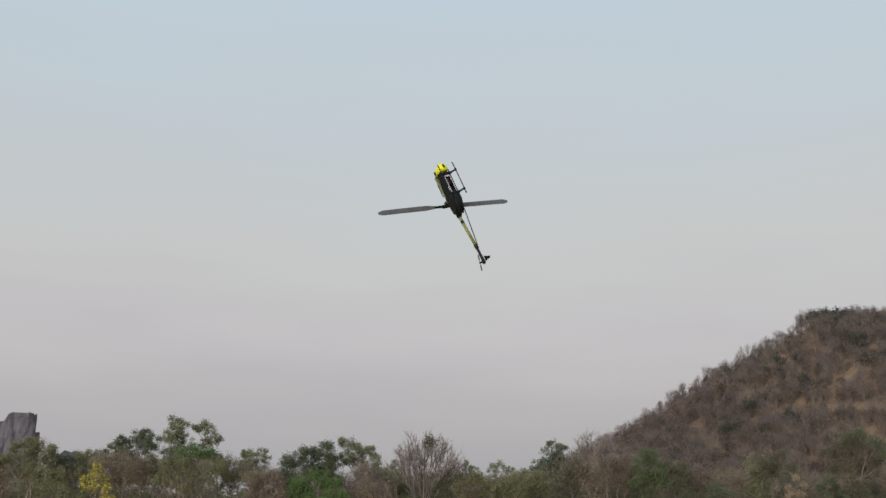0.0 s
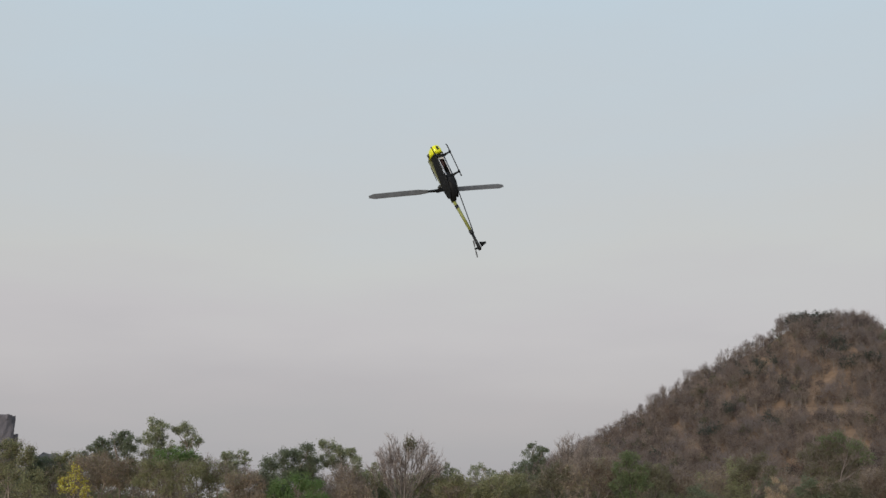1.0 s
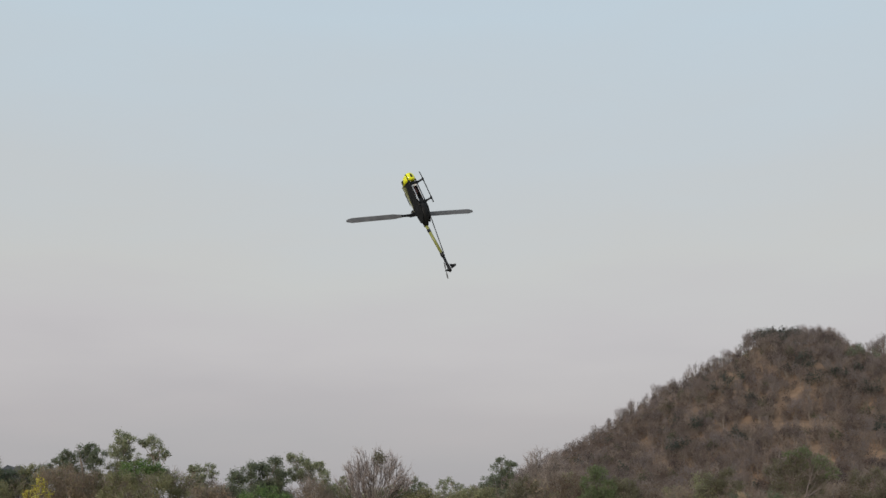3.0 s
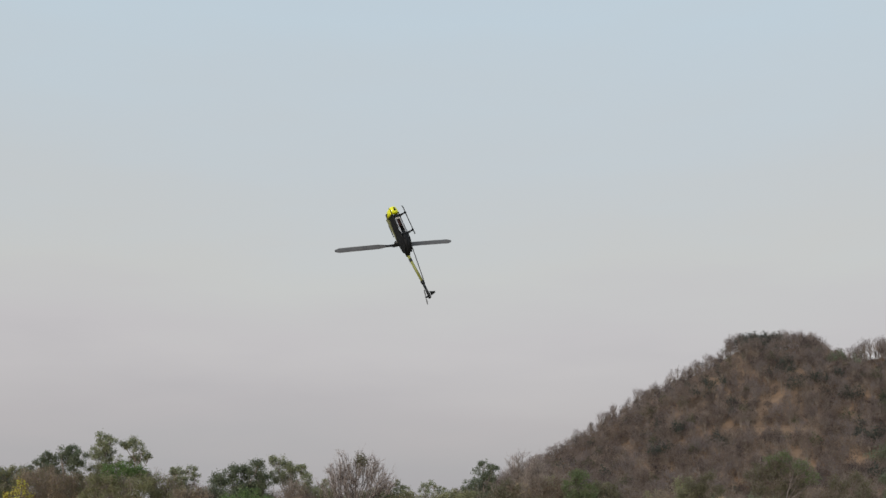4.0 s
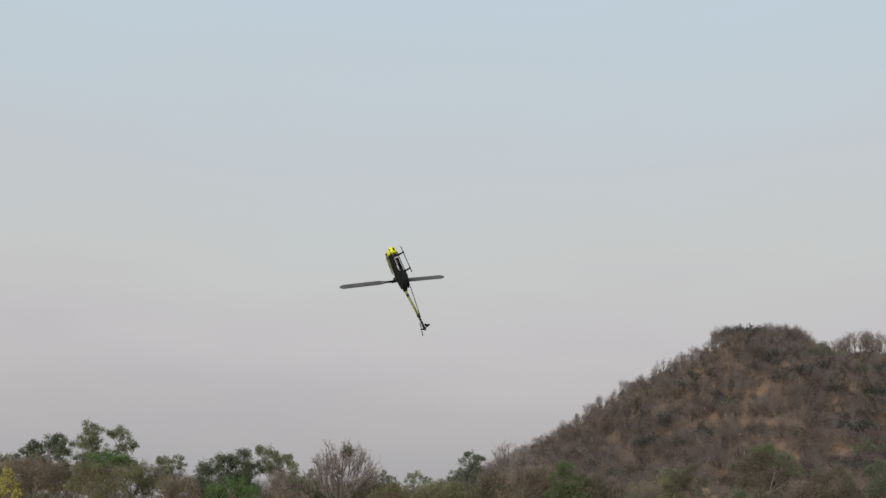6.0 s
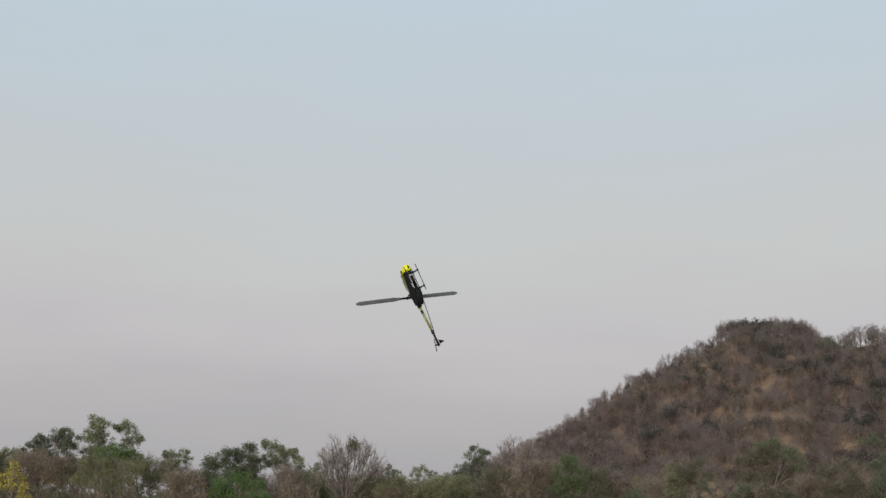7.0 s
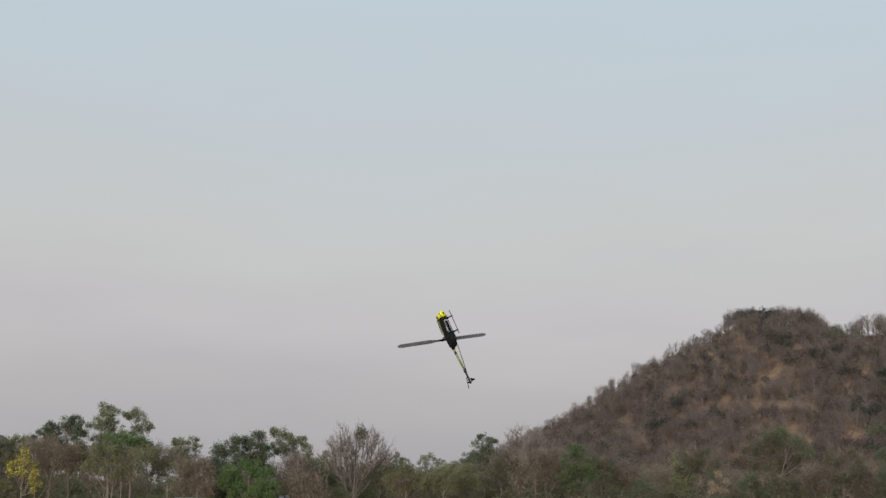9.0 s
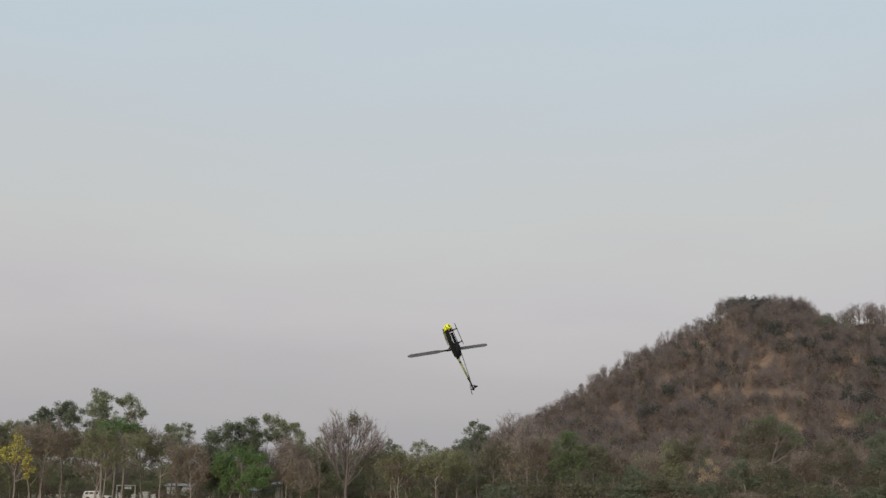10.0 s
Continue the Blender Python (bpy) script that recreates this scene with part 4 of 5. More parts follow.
lobed_tree("olive_tree", "olive-green tree at the edge of the field", "tree", -93.0, 207.9, 337, "olive", "bark", 0.35,
           ((0.2, 12.5, 1.41), (1.6, 11.5, 1.30), (-1.9, 13.1, 1.62), (-1.2, 11.1, 1.73), (1.5, 9.6, 1.52)), density=0.75)
lobed_tree("olive_tree", "broad olive tree beyond the yellow one", "tree", -80.6, 209.9, 338, "olive", "bark", 0.30,
           ((-1.6, 10.5, 1.64), (0.8, 10.0, 1.64), (-0.7, 8.6, 1.64), (2.1, 9.0, 1.31)), density=0.6, twiggy=1)
lobed_tree("yellow_tree", "small tree with bright yellow leaf tufts at the field edge", "tree", -71.0, 196.9, 339, "yellow", "pale_bark", 0.30,
           ((0.4, 10.2, 0.82), (-0.9, 9.0, 0.92), (0.7, 8.6, 0.92), (-2.5, 8.3, 0.82), (2.2, 6.9, 0.72), (-1.8, 7.1, 0.82), (-0.0, 7.0, 0.92), (1.4, 5.7, 0.72), (2.7, 5.2, 0.60), (2.1, 4.1, 0.55)), density=0.30, leaf=0.19, tuft=0.34)
lobed_tree("dark_tree", "dull green tree filling the gap below taller crowns", "tree", -66.7, 208.9, 340, "olive", "bark", 0.30,
           ((-4.9, 11.5, 1.88), (-2.5, 11.8, 1.88), (0.0, 11.6, 1.88), (2.6, 11.1, 1.77), (-3.6, 9.5, 1.88), (-0.8, 9.3, 2.00), (2.0, 8.9, 1.88)), density=0.8)
lobed_tree("olive_tree", "olive tree with dense middle foliage", "tree", -61.3, 209.9, 341, "olive", "bark", 0.30,
           ((-1.8, 12.6, 1.56), (-0.0, 12.9, 1.45), (2.3, 11.2, 1.78), (-0.9, 10.9, 1.78), (1.0, 10.7, 1.67)), density=0.8)
lobed_tree("olive_tree", "greenish tree with dense low crown", "tree", -53.2, 209.9, 342, "green", "bark", 0.30,
           ((-3.3, 11.9, 1.67), (-1.1, 12.3, 1.56), (0.4, 11.3, 1.56), (-1.9, 10.3, 1.78), (0.5, 9.3, 1.67)), density=0.7)
lobed_tree("dry_tree", "brown tree with thin withered leaves", "tree", -48.7, 210.9, 343, "brown", "bark", 0.30,
           ((-1.7, 9.6, 1.68), (0.8, 9.4, 1.68), (3.1, 9.1, 1.68), (4.6, 8.5, 1.57), (1.9, 7.4, 1.79)), density=0.6, twiggy=1)
lobed_tree("olive_tree", "olive tree between bare crowns", "tree", -22.8, 210.9, 344, "olive", "bark", 0.30,
           ((-1.7, 8.9, 1.68), (0.6, 8.3, 1.68), (-0.7, 6.7, 1.79), (1.8, 6.8, 1.68)), density=0.75)
lobed_tree("olive_tree", "dull olive tree behind the bare one", "tree", -13.4, 211.9, 345, "olive", "bark", 0.30,
           ((-1.7, 8.2, 1.69), (0.9, 8.5, 1.69), (-0.4, 6.6, 1.80), (2.4, 7.6, 1.35)), density=0.7)
lobed_tree("olive_tree", "olive tree beside the pale stems", "tree", 1.7, 211.9, 346, "olive", "bark", 0.30,
           ((-1.2, 8.4, 1.57), (0.9, 8.0, 1.57), (-0.6, 6.4, 1.69), (2.2, 6.3, 1.69)), density=0.75)
lobed_tree("dark_tree", "deep green tree with a wide low crown", "tree", -85.9, 210.9, 347, "dark", "bark", 0.30,
           ((2.2, 12.1, 1.54), (4.0, 11.5, 1.43), (2.9, 9.8, 1.65), (0.9, 8.6, 1.65)), density=0.8)
lobed_tree("dry_tree", "thin brown tree with withered leaves beside the dark green one", "tree", -42.2, 197.9, 348, "brown", "bark", 0.25,
           ((-2.4, 7.7, 1.47), (-0.3, 8.3, 1.58), (1.6, 7.4, 1.47), (-1.7, 5.9, 1.68), (0.5, 5.7, 1.79), (2.4, 5.2, 1.37), (-2.8, 4.4, 1.37), (1.0, 3.9, 1.47)), density=0.4, twiggy=2)
lobed_tree("dry_tree", "reddish-brown thin tree at the field edge", "tree", -24.2, 197.9, 349, "brown", "bark", 0.25,
           ((-0.9, 5.7, 1.58), (1.3, 5.2, 1.58), (-2.0, 4.2, 1.47), (0.3, 3.3, 1.58), (2.4, 3.7, 1.37)), density=0.3, twiggy=2)
lobed_tree("olive_tree", "olive tree near the yellow one", "tree", -71.4, 210.9, 350, "olive", "bark", 0.30,
           ((-2.0, 11.7, 1.43), (-0.3, 12.4, 1.54), (1.4, 11.7, 1.54), (-0.9, 10.0, 1.65), (1.2, 9.4, 1.54)), density=0.8)
lobed_tree("olive_tree", "low dull olive tree under the open-crowned one", "tree", 53.4, 203.4, 352, "dull", "grey_bark", 0.2,
           ((-1.8, 5.6, 1.5), (0.0, 6.8, 1.6), (2.2, 5.9, 1.5), (0.8, 4.4, 1.5), (-1.2, 4.0, 1.4)), density=0.6, twiggy=1)
lobed_tree("straw_bush", "straw-coloured leafless bush with upright stems", "bush", 43.7, 199.9, 351, "", "pale_bark", 0.10,
           ((-0.8, 5.7, 0.74), (0.1, 7.1, 0.74), (1.1, 5.9, 0.74), (-0.2, 4.6, 0.96), (0.7, 4.5, 0.96), (-1.3, 4.4, 0.74)), twiggy=3, stems=3, twigmat='straw')
fan_tree("large leafless tree with grey upswept branches and a leafy clump", -16.9, 200.9, 407, 16.2, (-5.9, 7.6), "grey_bark", "grey_twig", clump=(1.2, 13.8), many=52, fine=15)
fan_tree("pale leafless tree with upright branches", 11.7, 229.9, 402, 17.7, (-2.8, 3.1), "pale_bark", "grey_twig", many=20, fine=12, low=0.34)
fan_tree("slender pale leafless tree on the lower slope", 15.5, 229.9, 403, 17.6, (-2.2, 2.6), "pale_bark", "grey_twig", many=18, fine=12, low=0.34)


# ---- small building helpers ----
def obj_part(name, bm, mat, parent, label="", smooth=False):
    me = bpy.data.meshes.new(name)
    bmesh.ops.recalc_face_normals(bm, faces=bm.faces)
    if smooth:
        for f in bm.faces:
            f.smooth = True
    bm.to_mesh(me)
    bm.free()
    me.materials.append(mat)
    return part(name, me, parent, label)


def box(bm, cx, cy, cz, sx, sy, sz, bevel=0.0, m=None):
    made = bmesh.ops.create_cube(bm, size=1.0, matrix=(m or Matrix()) @ Matrix.Translation((cx, cy, cz)) @ Matrix.Diagonal((sx, sy, sz, 1)))
    if bevel:
        edges = list({e for v in made["verts"] for e in v.link_edges})
        bmesh.ops.bevel(bm, geom=edges, offset=bevel, segments=2, affect="EDGES")
    return bm


def rod(bm, a, b, r, r2=None, sides=10):
    a, b = Vector(a), Vector(b)
    m = Matrix.Translation((a + b) / 2) @ (b - a).to_track_quat("Z", "Y").to_matrix().to_4x4()
    bmesh.ops.create_cone(bm, cap_ends=True, segments=sides, radius1=r, radius2=r if r2 is None else r2, depth=(b - a).length, matrix=m)
    return bm


def loft(bm, rings, n=20, power=2.6, caps=True):
    """Skin over rounded sections (x, half width, bottom z, top z) along x."""
    loops = []
    for x, w, z0, z1 in rings:
        ring = []
        for k in range(n):
            a = 2 * math.pi * k / n
            c, s = math.cos(a), math.sin(a)
            e = 2 / power
            ring.append(bm.verts.new((x, w * math.copysign(abs(c) ** e, c), (z0 + z1) / 2 + (z1 - z0) / 2 * math.copysign(abs(s) ** e, s))))
        loops.append(ring)
    for a, b in zip(loops, loops[1:]):
        for k in range(n):
            bm.faces.new((a[k], a[(k + 1) % n], b[(k + 1) % n], b[k]))
    if caps:
        bm.faces.new(loops[0])
        bm.faces.new(loops[-1])
    return bm


PAINT = {
    "yellow": material("fluorescent_yellow_paint", (0.72, 0.74, 0.02), 0.3, noise_scale=6, noise_amount=0.08, coat=0.5),
    "carbon": material("black_carbon_fibre", (0.007, 0.008, 0.010), 0.55, noise_scale=60, noise_amount=0.3),
    "window": material("black_canopy_decal", (0.012, 0.012, 0.012), 0.25, noise_scale=20, noise_amount=0.2),
    "alloy": material("brushed_aluminium", (0.55, 0.56, 0.58), 0.35, metallic=0.9, noise_scale=40, noise_amount=0.15),
    "silver": material("silver_label", (0.62, 0.60, 0.58), 0.5, noise_scale=30, noise_amount=0.2),
    "red": material("red_battery_wrap", (0.055, 0.026, 0.024), 0.45, noise_scale=30, noise_amount=0.2),
    "blade": material("dark_blade_carbon", (0.11, 0.113, 0.12), 0.45, noise_scale=25, noise_amount=0.25),
    # the canopy's yellow again, with the shade on its back put into the colour
    "shell": material("shaded_yellow_shell", (0.16, 0.17, 0.085), 0.38, noise_scale=12, noise_amount=0.25),
    "boom": material("yellow_boom_paint", (0.22, 0.235, 0.07), 0.32, noise_scale=12, noise_amount=0.2),
    "rubber": material("black_rubber", (0.02, 0.02, 0.02), 0.8, noise_scale=30, noise_amount=0.3),
    "white": material("white_car_paint", (0.66, 0.63, 0.57), 0.3, noise_scale=2, noise_amount=0.08, coat=0.5),
    "white_wood": material("weathered_white_paint", (0.60, 0.58, 0.55), 0.7, noise_scale=4, noise_amount=0.3),
    "glass": material("dark_car_glass", (0.02, 0.024, 0.028), 0.08),
    "tin": material("dull_tin_roof", (0.42, 0.42, 0.42), 0.8, metallic=0.0, noise_scale=2, noise_amount=0.3),
    "post": material("grey_timber", (0.24, 0.20, 0.17), 0.85, noise_scale=6, noise_amount=0.4),
    "pale_wall": material("faded_cream_boards", (0.52, 0.49, 0.43), 0.85, noise_scale=3, noise_amount=0.35),
}


# ---- the model helicopter, hovering nose-up (x nose, z mast) ----
def main_blade(bm, sign):
    """Tapering aerofoil blade with a rounded tip, laid along y."""
    rows = []
    for k in range(13):
        f = k / 12
        y = 0.075 + f * 0.425
        chord = 0.036 * (0.55 + 0.45 * min(1, f * 6)) * (1.0 if f < 0.93 else 1.0 - 0.55 * ((f - 0.93) / 0.07) ** 2)
        tw = radians(7 - 4 * f)
        ring = []
        for cx, th in ((0.5, 0), (0.3, 0.055), (0.0, 0.06), (-0.5, 0.008), (-0.5, -0.008), (0.0, -0.045), (0.3, -0.045)):
            x, z = cx * chord, th * chord
            ring.append(bm.verts.new((sign * (x * math.cos(tw) - z * math.sin(tw)), sign * y, x * math.sin(tw) + z * math.cos(tw) + 0.010 * f * f)))
        rows.append(ring)
    for a, b in zip(rows, rows[1:]):
        for k in range(7):
            bm.faces.new((a[k], a[(k + 1) % 7], b[(k + 1) % 7], b[k]))
    bm.faces.new(rows[0])
    bm.faces.new(rows[-1])
    return bm


def helicopter():
    h = new("model_helicopter")
    # canopy: yellow nose, open underneath behind the chin
    can = obj_part("canopy", loft(bmesh.new(), ((0.356, 0.008, -0.040, -0.014), (0.352, 0.022, -0.050, 0.006), (0.343, 0.031, -0.056, 0.026), (0.328, 0.038, -0.060, 0.044),
                   (0.310, 0.041, -0.060, 0.056), (0.296, 0.042, -0.057, 0.062))), PAINT["yellow"], h, "glossy fluorescent yellow nose canopy", True)
    obj_part("canopy_back", loft(bmesh.new(), ((0.295, 0.039, 0.036, 0.062), (0.26, 0.034, 0.042, 0.062), (0.20, 0.030, 0.046, 0.062), (0.13, 0.026, 0.046, 0.060), (0.07, 0.020, 0.044, 0.056), (0.03, 0.012, 0.042, 0.050))),
             PAINT["shell"], can, "yellow shell over the back, coloured olive-grey as in shade", True)
    bm = bmesh.new()
    loft(bm, ((0.341, 0.005, -0.0585, -0.050), (0.336, 0.0075, -0.0615, -0.052), (0.320, 0.0085, -0.0635, -0.056), (0.313, 0.006, -0.0630, -0.056)), 12)
    obj_part("intake", bm, PAINT["window"], can, "black chin air intake")
    for s in (1, -1):
        bm = bmesh.new()
        box(bm, 0.312, s * 0.0395, 0.016, 0.030, 0.006, 0.026, 0.0025)
        obj_part("side_window", bm, PAINT["window"], can, "black side window decal")
        bm = bmesh.new()
        box(bm, 0.20, s * 0.0325, 0.058, 0.10, 0.004, 0.005, 0.001)
        obj_part("stripe", bm, PAINT["window"], can, "black side stripe")
    # carbon frames and what sits between them
    for s in (1, -1):
        bm = bmesh.new()
        prof = ((0.300, -0.048), (0.300, 0.010), (0.18, 0.030), (0.06, 0.040), (0.00, 0.028), (-0.015, 0.004), (0.02, -0.030), (0.08, -0.052), (0.20, -0.046))
        lo = [bm.verts.new((x, s * 0.028, z)) for x, z in prof]
        hi = [bm.verts.new((x, s * 0.032, z)) for x, z in prof]
        bm.faces.new(lo)
        bm.faces.new(hi)
        for k in range(len(prof)):
            j = (k + 1) % len(prof)
            bm.faces.new((lo[k], lo[j], hi[j], hi[k]))
        obj_part("side_frame", bm, PAINT["carbon"], h, "black carbon side frame")
    obj_part("battery", box(bmesh.new(), 0.245, 0, -0.014, 0.10, 0.036, 0.036, 0.006), PAINT["red"], h, "dark red wrapped battery pack")
    obj_part("battery_label", box(bmesh.new(), 0.262, 0, -0.0475, 0.026, 0.036, 0.004, 0.001), PAINT["silver"], h, "silver battery label")
    for s in (1, -1):
        obj_part("tray_rail", rod(bmesh.new(), (0.29, s * 0.020, -0.046), (0.13, s * 0.020, -0.050), 0.0035), PAINT["alloy"], h, "bright aluminium tray rail")
    obj_part("motor", rod(bmesh.new(), (0.10, 0, -0.055), (0.10, 0, 0.0), 0.026, sides=20), PAINT["carbon"], h, "black motor can")
    obj_part("gear_case", loft(bmesh.new(), ((0.15, 0.024, -0.050, 0.02), (0.10, 0.034, -0.060, 0.03), (0.05, 0.032, -0.050, 0.032), (0.01, 0.024, -0.028, 0.040), (-0.03, 0.014, 0.008, 0.044))), PAINT["carbon"], h, "black gear housing tapering to the boom", True)
    for x in (0.07, 0.03):
        for s in (1, -1):
            obj_part("servo", box(bmesh.new(), x + 0.05, s * 0.024, 0.030, 0.022, 0.014, 0.024, 0.002), PAINT["carbon"], h, "black servo")
    # landing gear
    for x in (0.270, 0.122):
        bm = bmesh.new()
        for s in (1, -1):
            box(bm, x, s * 0.018, -0.054, 0.018, 0.040, 0.010, 0.003)
            rod(bm, (x, s * 0.032, -0.056), (x, s * 0.054, -0.082), 0.0080, 0.0055)
            box(bm, x, s * 0.057, -0.087, 0.022, 0.012, 0.018, 0.004)
        obj_part("skid_strut", bm, PAINT["carbon"], h, "black moulded skid strut")
    for s in (1, -1):
        bm = bmesh.new()
        rod(bm, (0.318, s * 0.058, -0.087), (0.092, s * 0.058, -0.089), 0.0036)
        rod(bm, (0.318, s * 0.058, -0.087), (0.330, s * 0.058, -0.080), 0.0036)
        rail = obj_part("skid_rail", bm, PAINT["carbon"], h, "black skid rail")
        obj_part("end_cap", rod(bmesh.new(), (0.098, s * 0.058, -0.089), (0.087, s * 0.058, -0.089), 0.0048), PAINT["rubber"], rail)
    # boom and tail, set high on the frames
    boom = obj_part("boom", rod(bmesh.new(), (0.02, 0, 0.034), (-0.272, 0, -0.008), 0.0115, 0.0100, 16), PAINT["boom"], h, "yellow tail boom", True)
    obj_part("boom_stripe", rod(bmesh.new(), (-0.06, 0, 0.0225), (-0.085, 0, 0.0189), 0.0122, sides=16), PAINT["carbon"], boom, "black band")
    obj_part("boom_collar", rod(bmesh.new(), (-0.258, 0, -0.0060), (-0.282, 0, -0.0090), 0.0140, sides=16), PAINT["carbon"], boom, "black clamp collar")
    obj_part("boom_brace", rod(bmesh.new(), (0.135, 0.026, -0.050), (-0.265, 0.006, -0.021), 0.0034), PAINT["carbon"], h, "thin dark boom brace")
    obj_part("tail_pushrod", rod(bmesh.new(), (0.03, 0.02, 0.044), (-0.36, 0.018, 0.004), 0.0018, sides=6), PAINT["carbon"], h, "thin tail control rod")
    tail = obj_part("tail_case", loft(bmesh.new(), ((-0.272, 0.009, -0.017, 0.001), (-0.33, 0.008, -0.020, -0.002), (-0.372, 0.009, -0.026, -0.001), (-0.394, 0.011, -0.028, 0.000), (-0.404, 0.006, -0.020, -0.006))), PAINT["carbon"], h, "black tail gearbox", True)
    bm = bmesh.new()
    fin = ((-0.350, -0.020), (-0.388, -0.022), (-0.390, -0.060), (-0.392, -0.084), (-0.380, -0.087), (-0.368, -0.055))
    a = [bm.verts.new((x, 0.012, z)) for x, z in fin]
    b = [bm.verts.new((x, 0.016, z)) for x, z in fin]
    bm.faces.new(a)
    bm.faces.new(b)
    for k in range(len(fin)):
        j = (k + 1) % len(fin)
        bm.faces.new((a[k], a[j], b[j], b[k]))
    obj_part("tail_fin", bm, PAINT["carbon"], h, "swept black tail fin")
    hub = obj_part("tail_rotor_hub", rod(bmesh.new(), (-0.388, -0.008, -0.014), (-0.388, -0.034, -0.014), 0.007, sides=12), PAINT["carbon"], tail)
    for s in (1, -1):
        bm = bmesh.new()
        m = Matrix.Translation((-0.388, -0.031, -0.014)) @ Matrix.Rotation(radians(20), 4, "Y")
        loft(bm, ((0.010, 0.0022, -0.005, 0.005), (0.03, 0.0018, -0.008, 0.008), (0.050, 0.0012, -0.007, 0.007), (0.057, 0.0008, -0.003, 0.003)), 10)
        bmesh.ops.transform(bm, matrix=m @ Matrix.Diagonal((s, 1, 1, 1)), verts=bm.verts)
        obj_part("tail_blade", bm, PAINT["blade"], hub, "dark tail rotor blade")
    # mast, head and main blades
    obj_part("mast", rod(bmesh.new(), (0.112, 0, 0.03), (0.112, 0, 0.140), 0.005, sides=12), PAINT["alloy"], h, "steel rotor mast")
    obj_part("swashplate", rod(bmesh.new(), (0.112, 0, 0.094), (0.112, 0, 0.106), 0.021, sides=20), PAINT["carbon"], h, "black swashplate")
    for k in range(3):
        an = radians(120 * k + 30)
        c, s = math.cos(an), math.sin(an)
        obj_part("link_rod", rod(bmesh.new(), (0.112 + 0.03 * c, 0.026 * s, 0.045), (0.112 + 0.021 * c, 0.021 * s, 0.10), 0.002, sides=6), PAINT["alloy"], h)
    head = obj_part("rotor_head", box(bmesh.new(), 0.112, 0, 0.137, 0.024, 0.044, 0.018, 0.004), PAINT["carbon"], h, "black rotor head block")
    spin = Matrix.Translation((0.112, 0, 0.137)) @ Matrix.Rotation(radians(BLADE_TURN), 4, "Z")
    for s in (1, -1):
        bm = rod(bmesh.new(), (0, s * 0.02, 0), (0, s * 0.082, 0), 0.010, 0.008)
        bmesh.ops.transform(bm, matrix=spin, verts=bm.verts)
        obj_part("blade_grip", bm, PAINT["carbon"], head, "black blade grip")
        bm = main_blade(bmesh.new(), s)
        bmesh.ops.transform(bm, matrix=spin, verts=bm.verts)
        obj_part("main_blade", bm, PAINT["blade"], h, "dark carbon main rotor blade")
    h.matrix_world = HELI @ Matrix.Scale(0.4635, 4)
    tagged(h, "yellow and black radio-controlled model helicopter hovering nose-up in the air", "helicopter")


BLADE_TURN = 8.0
HELI = pose(-0.142, 4.494, 2.739, 125.54, -66.66, 173.49)
helicopter()


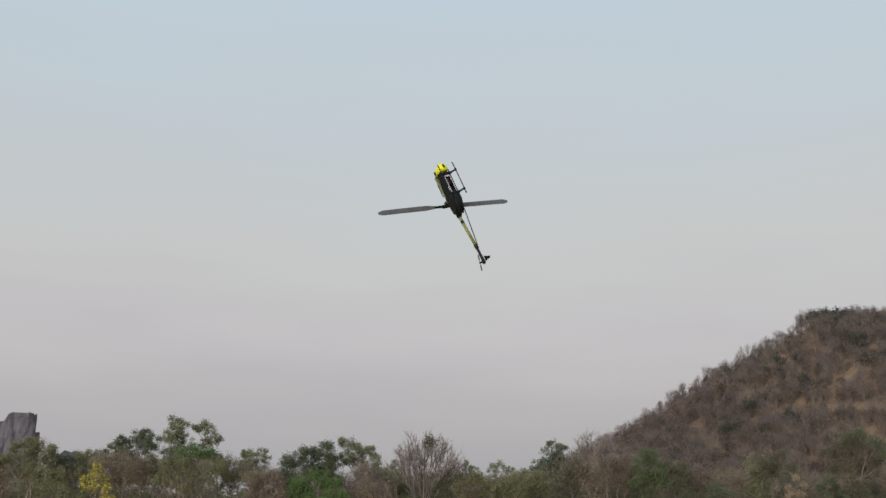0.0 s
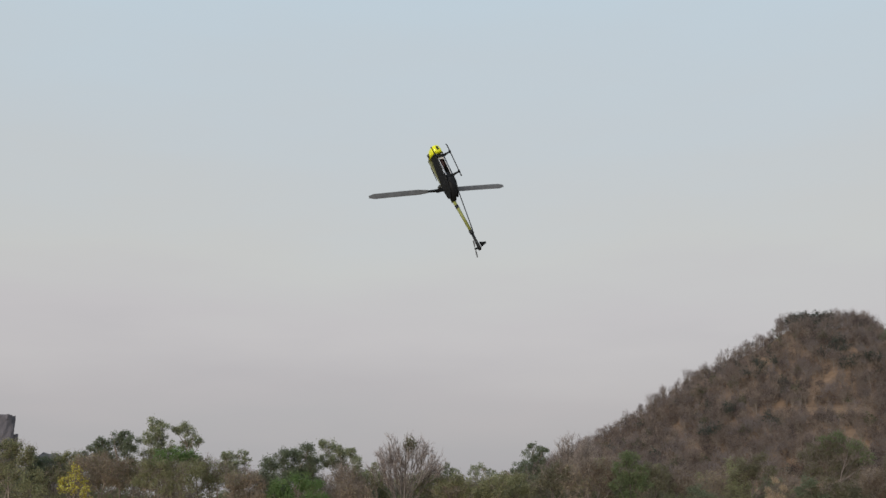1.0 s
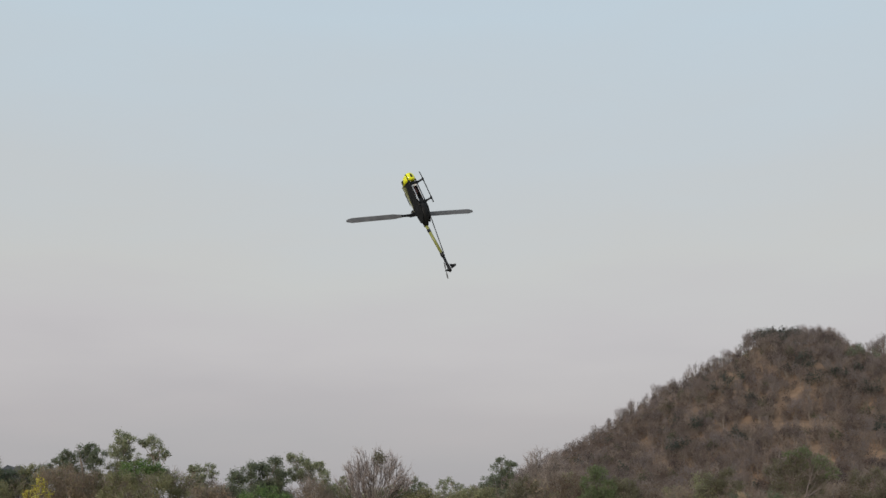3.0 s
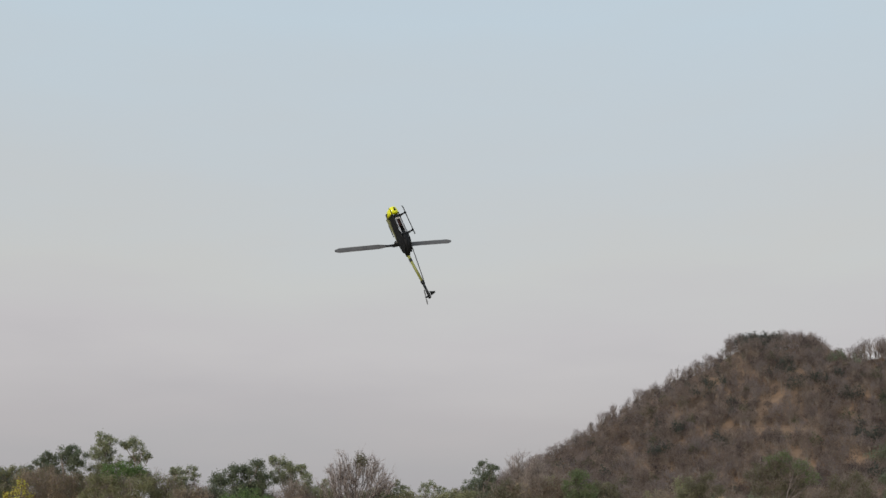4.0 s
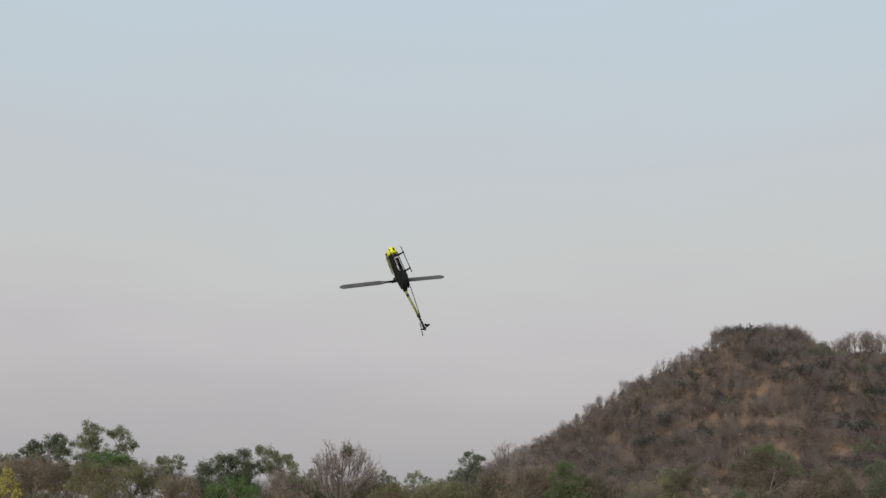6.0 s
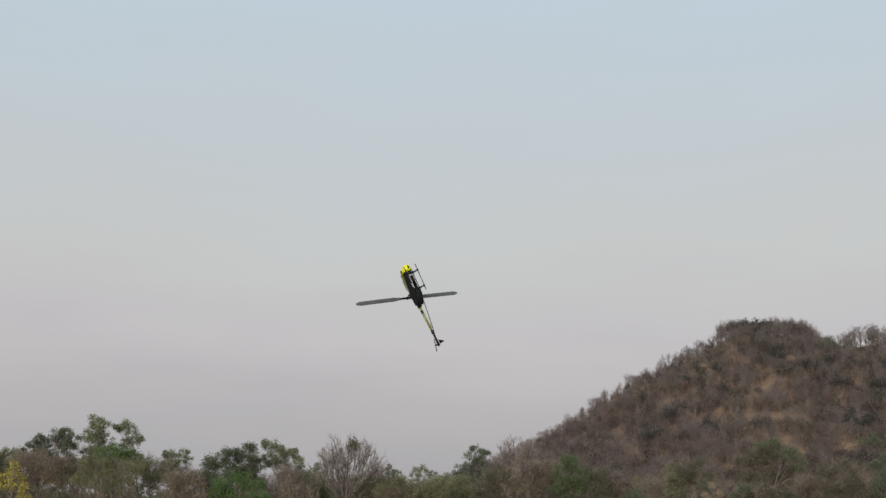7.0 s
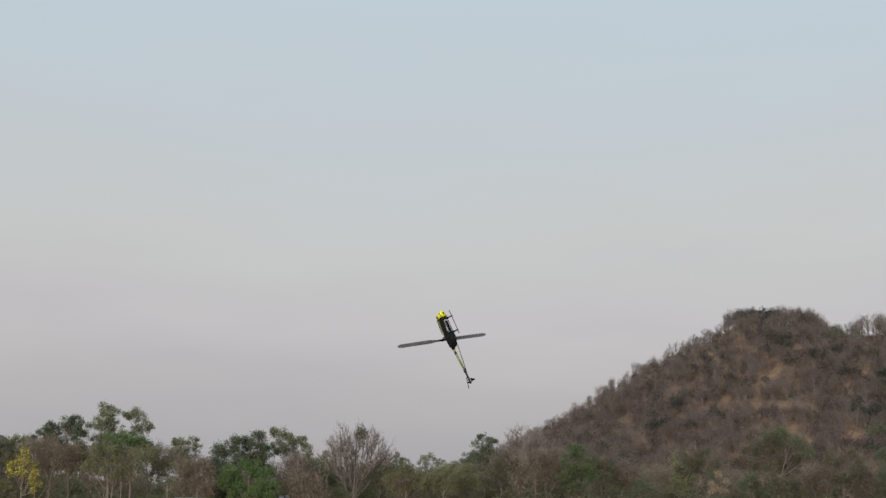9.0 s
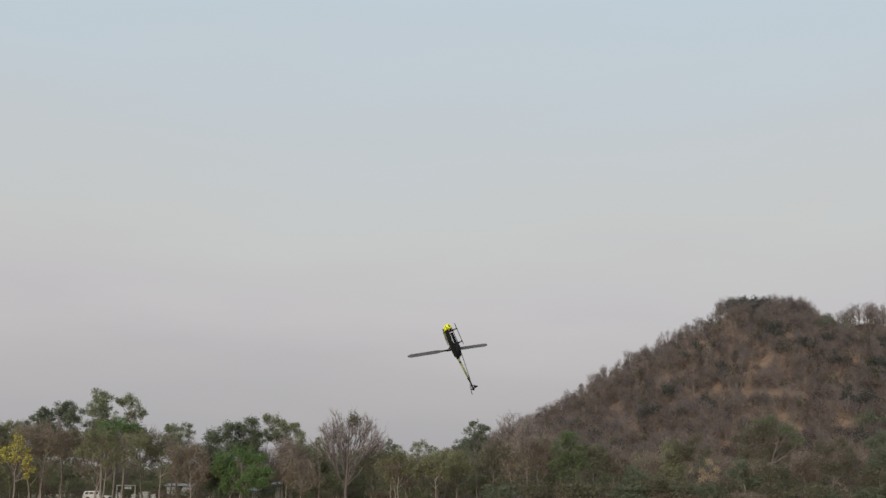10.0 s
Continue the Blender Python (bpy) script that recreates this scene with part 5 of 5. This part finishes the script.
# ---- parked under the trees ----
def estate_car(x, y, turn):
    """Cream-white off-road estate: long roof, upright tail, bonnet."""
    t = new("parked_car")

    def shell(prof, half, inset):
        bm = bmesh.new()
        rows = [[bm.verts.new((px, s * (half - (inset if pz > 1.15 else 0)), pz)) for px, pz in prof] for s in (-1, 1)]
        for row in rows:
            bm.faces.new(row)
        for k in range(len(prof)):
            j = (k + 1) % len(prof)
            bm.faces.new((rows[0][k], rows[0][j], rows[1][j], rows[1][k]))
        bmesh.ops.bevel(bm, geom=list(bm.edges), offset=0.05, segments=2, affect="EDGES")
        return bm

    body = obj_part("body", shell(((-2.40, 0.48), (-2.44, 1.02), (1.00, 1.06), (2.25, 0.98), (2.44, 0.84), (2.46, 0.48), (1.9, 0.40), (-1.9, 0.40)), 0.90, 0), PAINT["white"], t, "cream-white car body")
    cab = obj_part("cabin", shell(((-2.36, 1.02), (-2.24, 1.66), (-2.05, 1.80), (0.15, 1.82), (0.42, 1.72), (1.05, 1.04)), 0.84, 0.10), PAINT["white"], t, "white cabin with a long roof")
    for s in (1, -1):
        for cx, wide in ((-1.72, 0.70), (-0.82, 0.80), (0.05, 0.72)):
            m = Matrix.Translation((cx, s * 0.800, 1.40)) @ Matrix.Rotation(radians(s * 9), 4, "X")
            obj_part("side_glass", box(bmesh.new(), 0, 0, 0, wide, 0.02, 0.42, 0.008, m), PAINT["glass"], cab, "dark side window")
        obj_part("roof_rail", box(bmesh.new(), -0.95, s * 0.62, 1.86, 1.9, 0.05, 0.05, 0.01), PAINT["rubber"], cab, "dark roof rail")
        obj_part("headlight", box(bmesh.new(), 2.38, s * 0.68, 0.80, 0.16, 0.32, 0.17, 0.03), PAINT["silver"], body)
        obj_part("side_mirror", box(bmesh.new(), 0.62, s * 0.98, 1.16, 0.10, 0.20, 0.15, 0.02), PAINT["rubber"], cab)
        for wx in (-1.45, 1.50):
            w = obj_part("wheel", rod(bmesh.new(), (wx, s * 0.68, 0.38), (wx, s * 0.92, 0.38), 0.38, sides=24), PAINT["rubber"], t, "black tyre")
            obj_part("rim", rod(bmesh.new(), (wx, s * 0.915, 0.38), (wx, s * 0.935, 0.38), 0.22, sides=16), PAINT["carbon"], w, "dark rim")
    m = Matrix.Translation((0.76, 0, 1.40)) @ Matrix.Rotation(radians(-43), 4, "Y")
    obj_part("windscreen", box(bmesh.new(), 0, 0, 0, 0.03, 1.34, 0.66, 0.01, m), PAINT["glass"], cab, "dark windscreen")
    obj_part("bumper", box(bmesh.new(), 2.46, 0, 0.54, 0.14, 1.74, 0.22, 0.04), PAINT["rubber"], body, "dark front bumper")
    t.matrix_world = pose(x, y, 0.01, 0, 0, turn)
    tagged(t, "cream-white off-road estate car parked under the trees", "car")


estate_car(-65.1, 224, 0)


def white_frame(x, y):
    """White-painted open frame like a gateway, with a cross beam."""
    g = new("open_gateway")
    for px in (-1.7, 1.7):
        obj_part("gate_post", box(bmesh.new(), px, 0, 1.39, 0.17, 0.17, 2.78, 0.02), PAINT["white_wood"], g)
    obj_part("cross_beam", box(bmesh.new(), 0, 0, 2.86, 3.7, 0.20, 0.17, 0.02), PAINT["white_wood"], g)
    obj_part("name_board", box(bmesh.new(), 0.35, -0.02, 2.42, 1.3, 0.06, 0.42, 0.01), PAINT["white_wood"], g, "blank weathered board")
    g.matrix_world = pose(x, y, 0)
    tagged(g, "white-painted wooden gateway frame among tree trunks", "gateway")


white_frame(-59.9, 224.5)


def low_wall(x, y, length, height):
    w = new("block_wall")
    n = max(2, round(length / 0.4))
    for c in range(round(height / 0.22)):
        for k in range(n):
            off = 0.1 if c % 2 else -0.1
            obj_part("block", box(bmesh.new(), (k - (n - 1) / 2) * 0.40 + off, 0, 0.11 + 0.22 * c, 0.385, 0.2, 0.205, 0.008), PAINT["white_wood"], w)
    w.matrix_world = pose(x, y, 0)
    tagged(w, "low whitewashed block wall segment beside the gateway", "wall", "whitewashed wall segments")


for wx, ln, ht in ((-61.4, 0.8, 1.54), (-58.9, 0.8, 1.32), (-57.0, 1.6, 1.76), (-55.2, 0.8, 1.32)):
    low_wall(wx, 226.5, ln, ht)


def hut(x, y, w, roof_z, wall_mat, label, closed=False):
    """Open-fronted hut: posts, back wall, sheet roof with ribs."""
    h = new("field_hut")
    for px in (-w, w):
        for py in (-1.2, 1.2):
            obj_part("post", box(bmesh.new(), px, py, roof_z / 2, 0.14, 0.14, roof_z, 0.01), PAINT["post"], h)
    obj_part("back_wall", box(bmesh.new(), 0, 1.3, roof_z * 0.42, 2 * w, 0.08, roof_z * 0.84, 0.01), PAINT[wall_mat], h, "faded board wall")
    if closed:
        for px, pw in ((-w * 0.56, w * 0.8), (w * 0.56, w * 0.8)):
            obj_part("front_wall", box(bmesh.new(), px, -1.25, roof_z * 0.44, pw, 0.08, roof_z * 0.88, 0.01), PAINT["white_wood"], h, "whitewashed front wall")
    m = Matrix.Translation((0, 0, roof_z + 0.12)) @ Matrix.Rotation(radians(7), 4, "X")
    roof = obj_part("roof", box(bmesh.new(), 0, 0, 0, 2 * w + 0.7, 3.4, 0.10, 0.01, m), PAINT["tin"], h, "pale sheet-metal roof")
    for k in range(9):
        rx = -w - 0.25 + k * (2 * w + 0.5) / 8
        obj_part("rib", box(bmesh.new(), rx, 0, 0.065, 0.05, 3.4, 0.04, 0.005, m), PAINT["tin"], roof)
    h.matrix_world = pose(x, y, 0)
    tagged(h, label, "hut")


hut(-52.6, 238, 2.6, 3.0, "pale_wall", "long whitewashed hut with an open doorway under trees", True)
hut(-31.2, 222, 0.7, 3.3, "pale_wall", "narrow open shelter with a flat pale roof")
hut(-36.0, 226, 0.9, 2.2, "pale_wall", "low pale shed behind the trees")
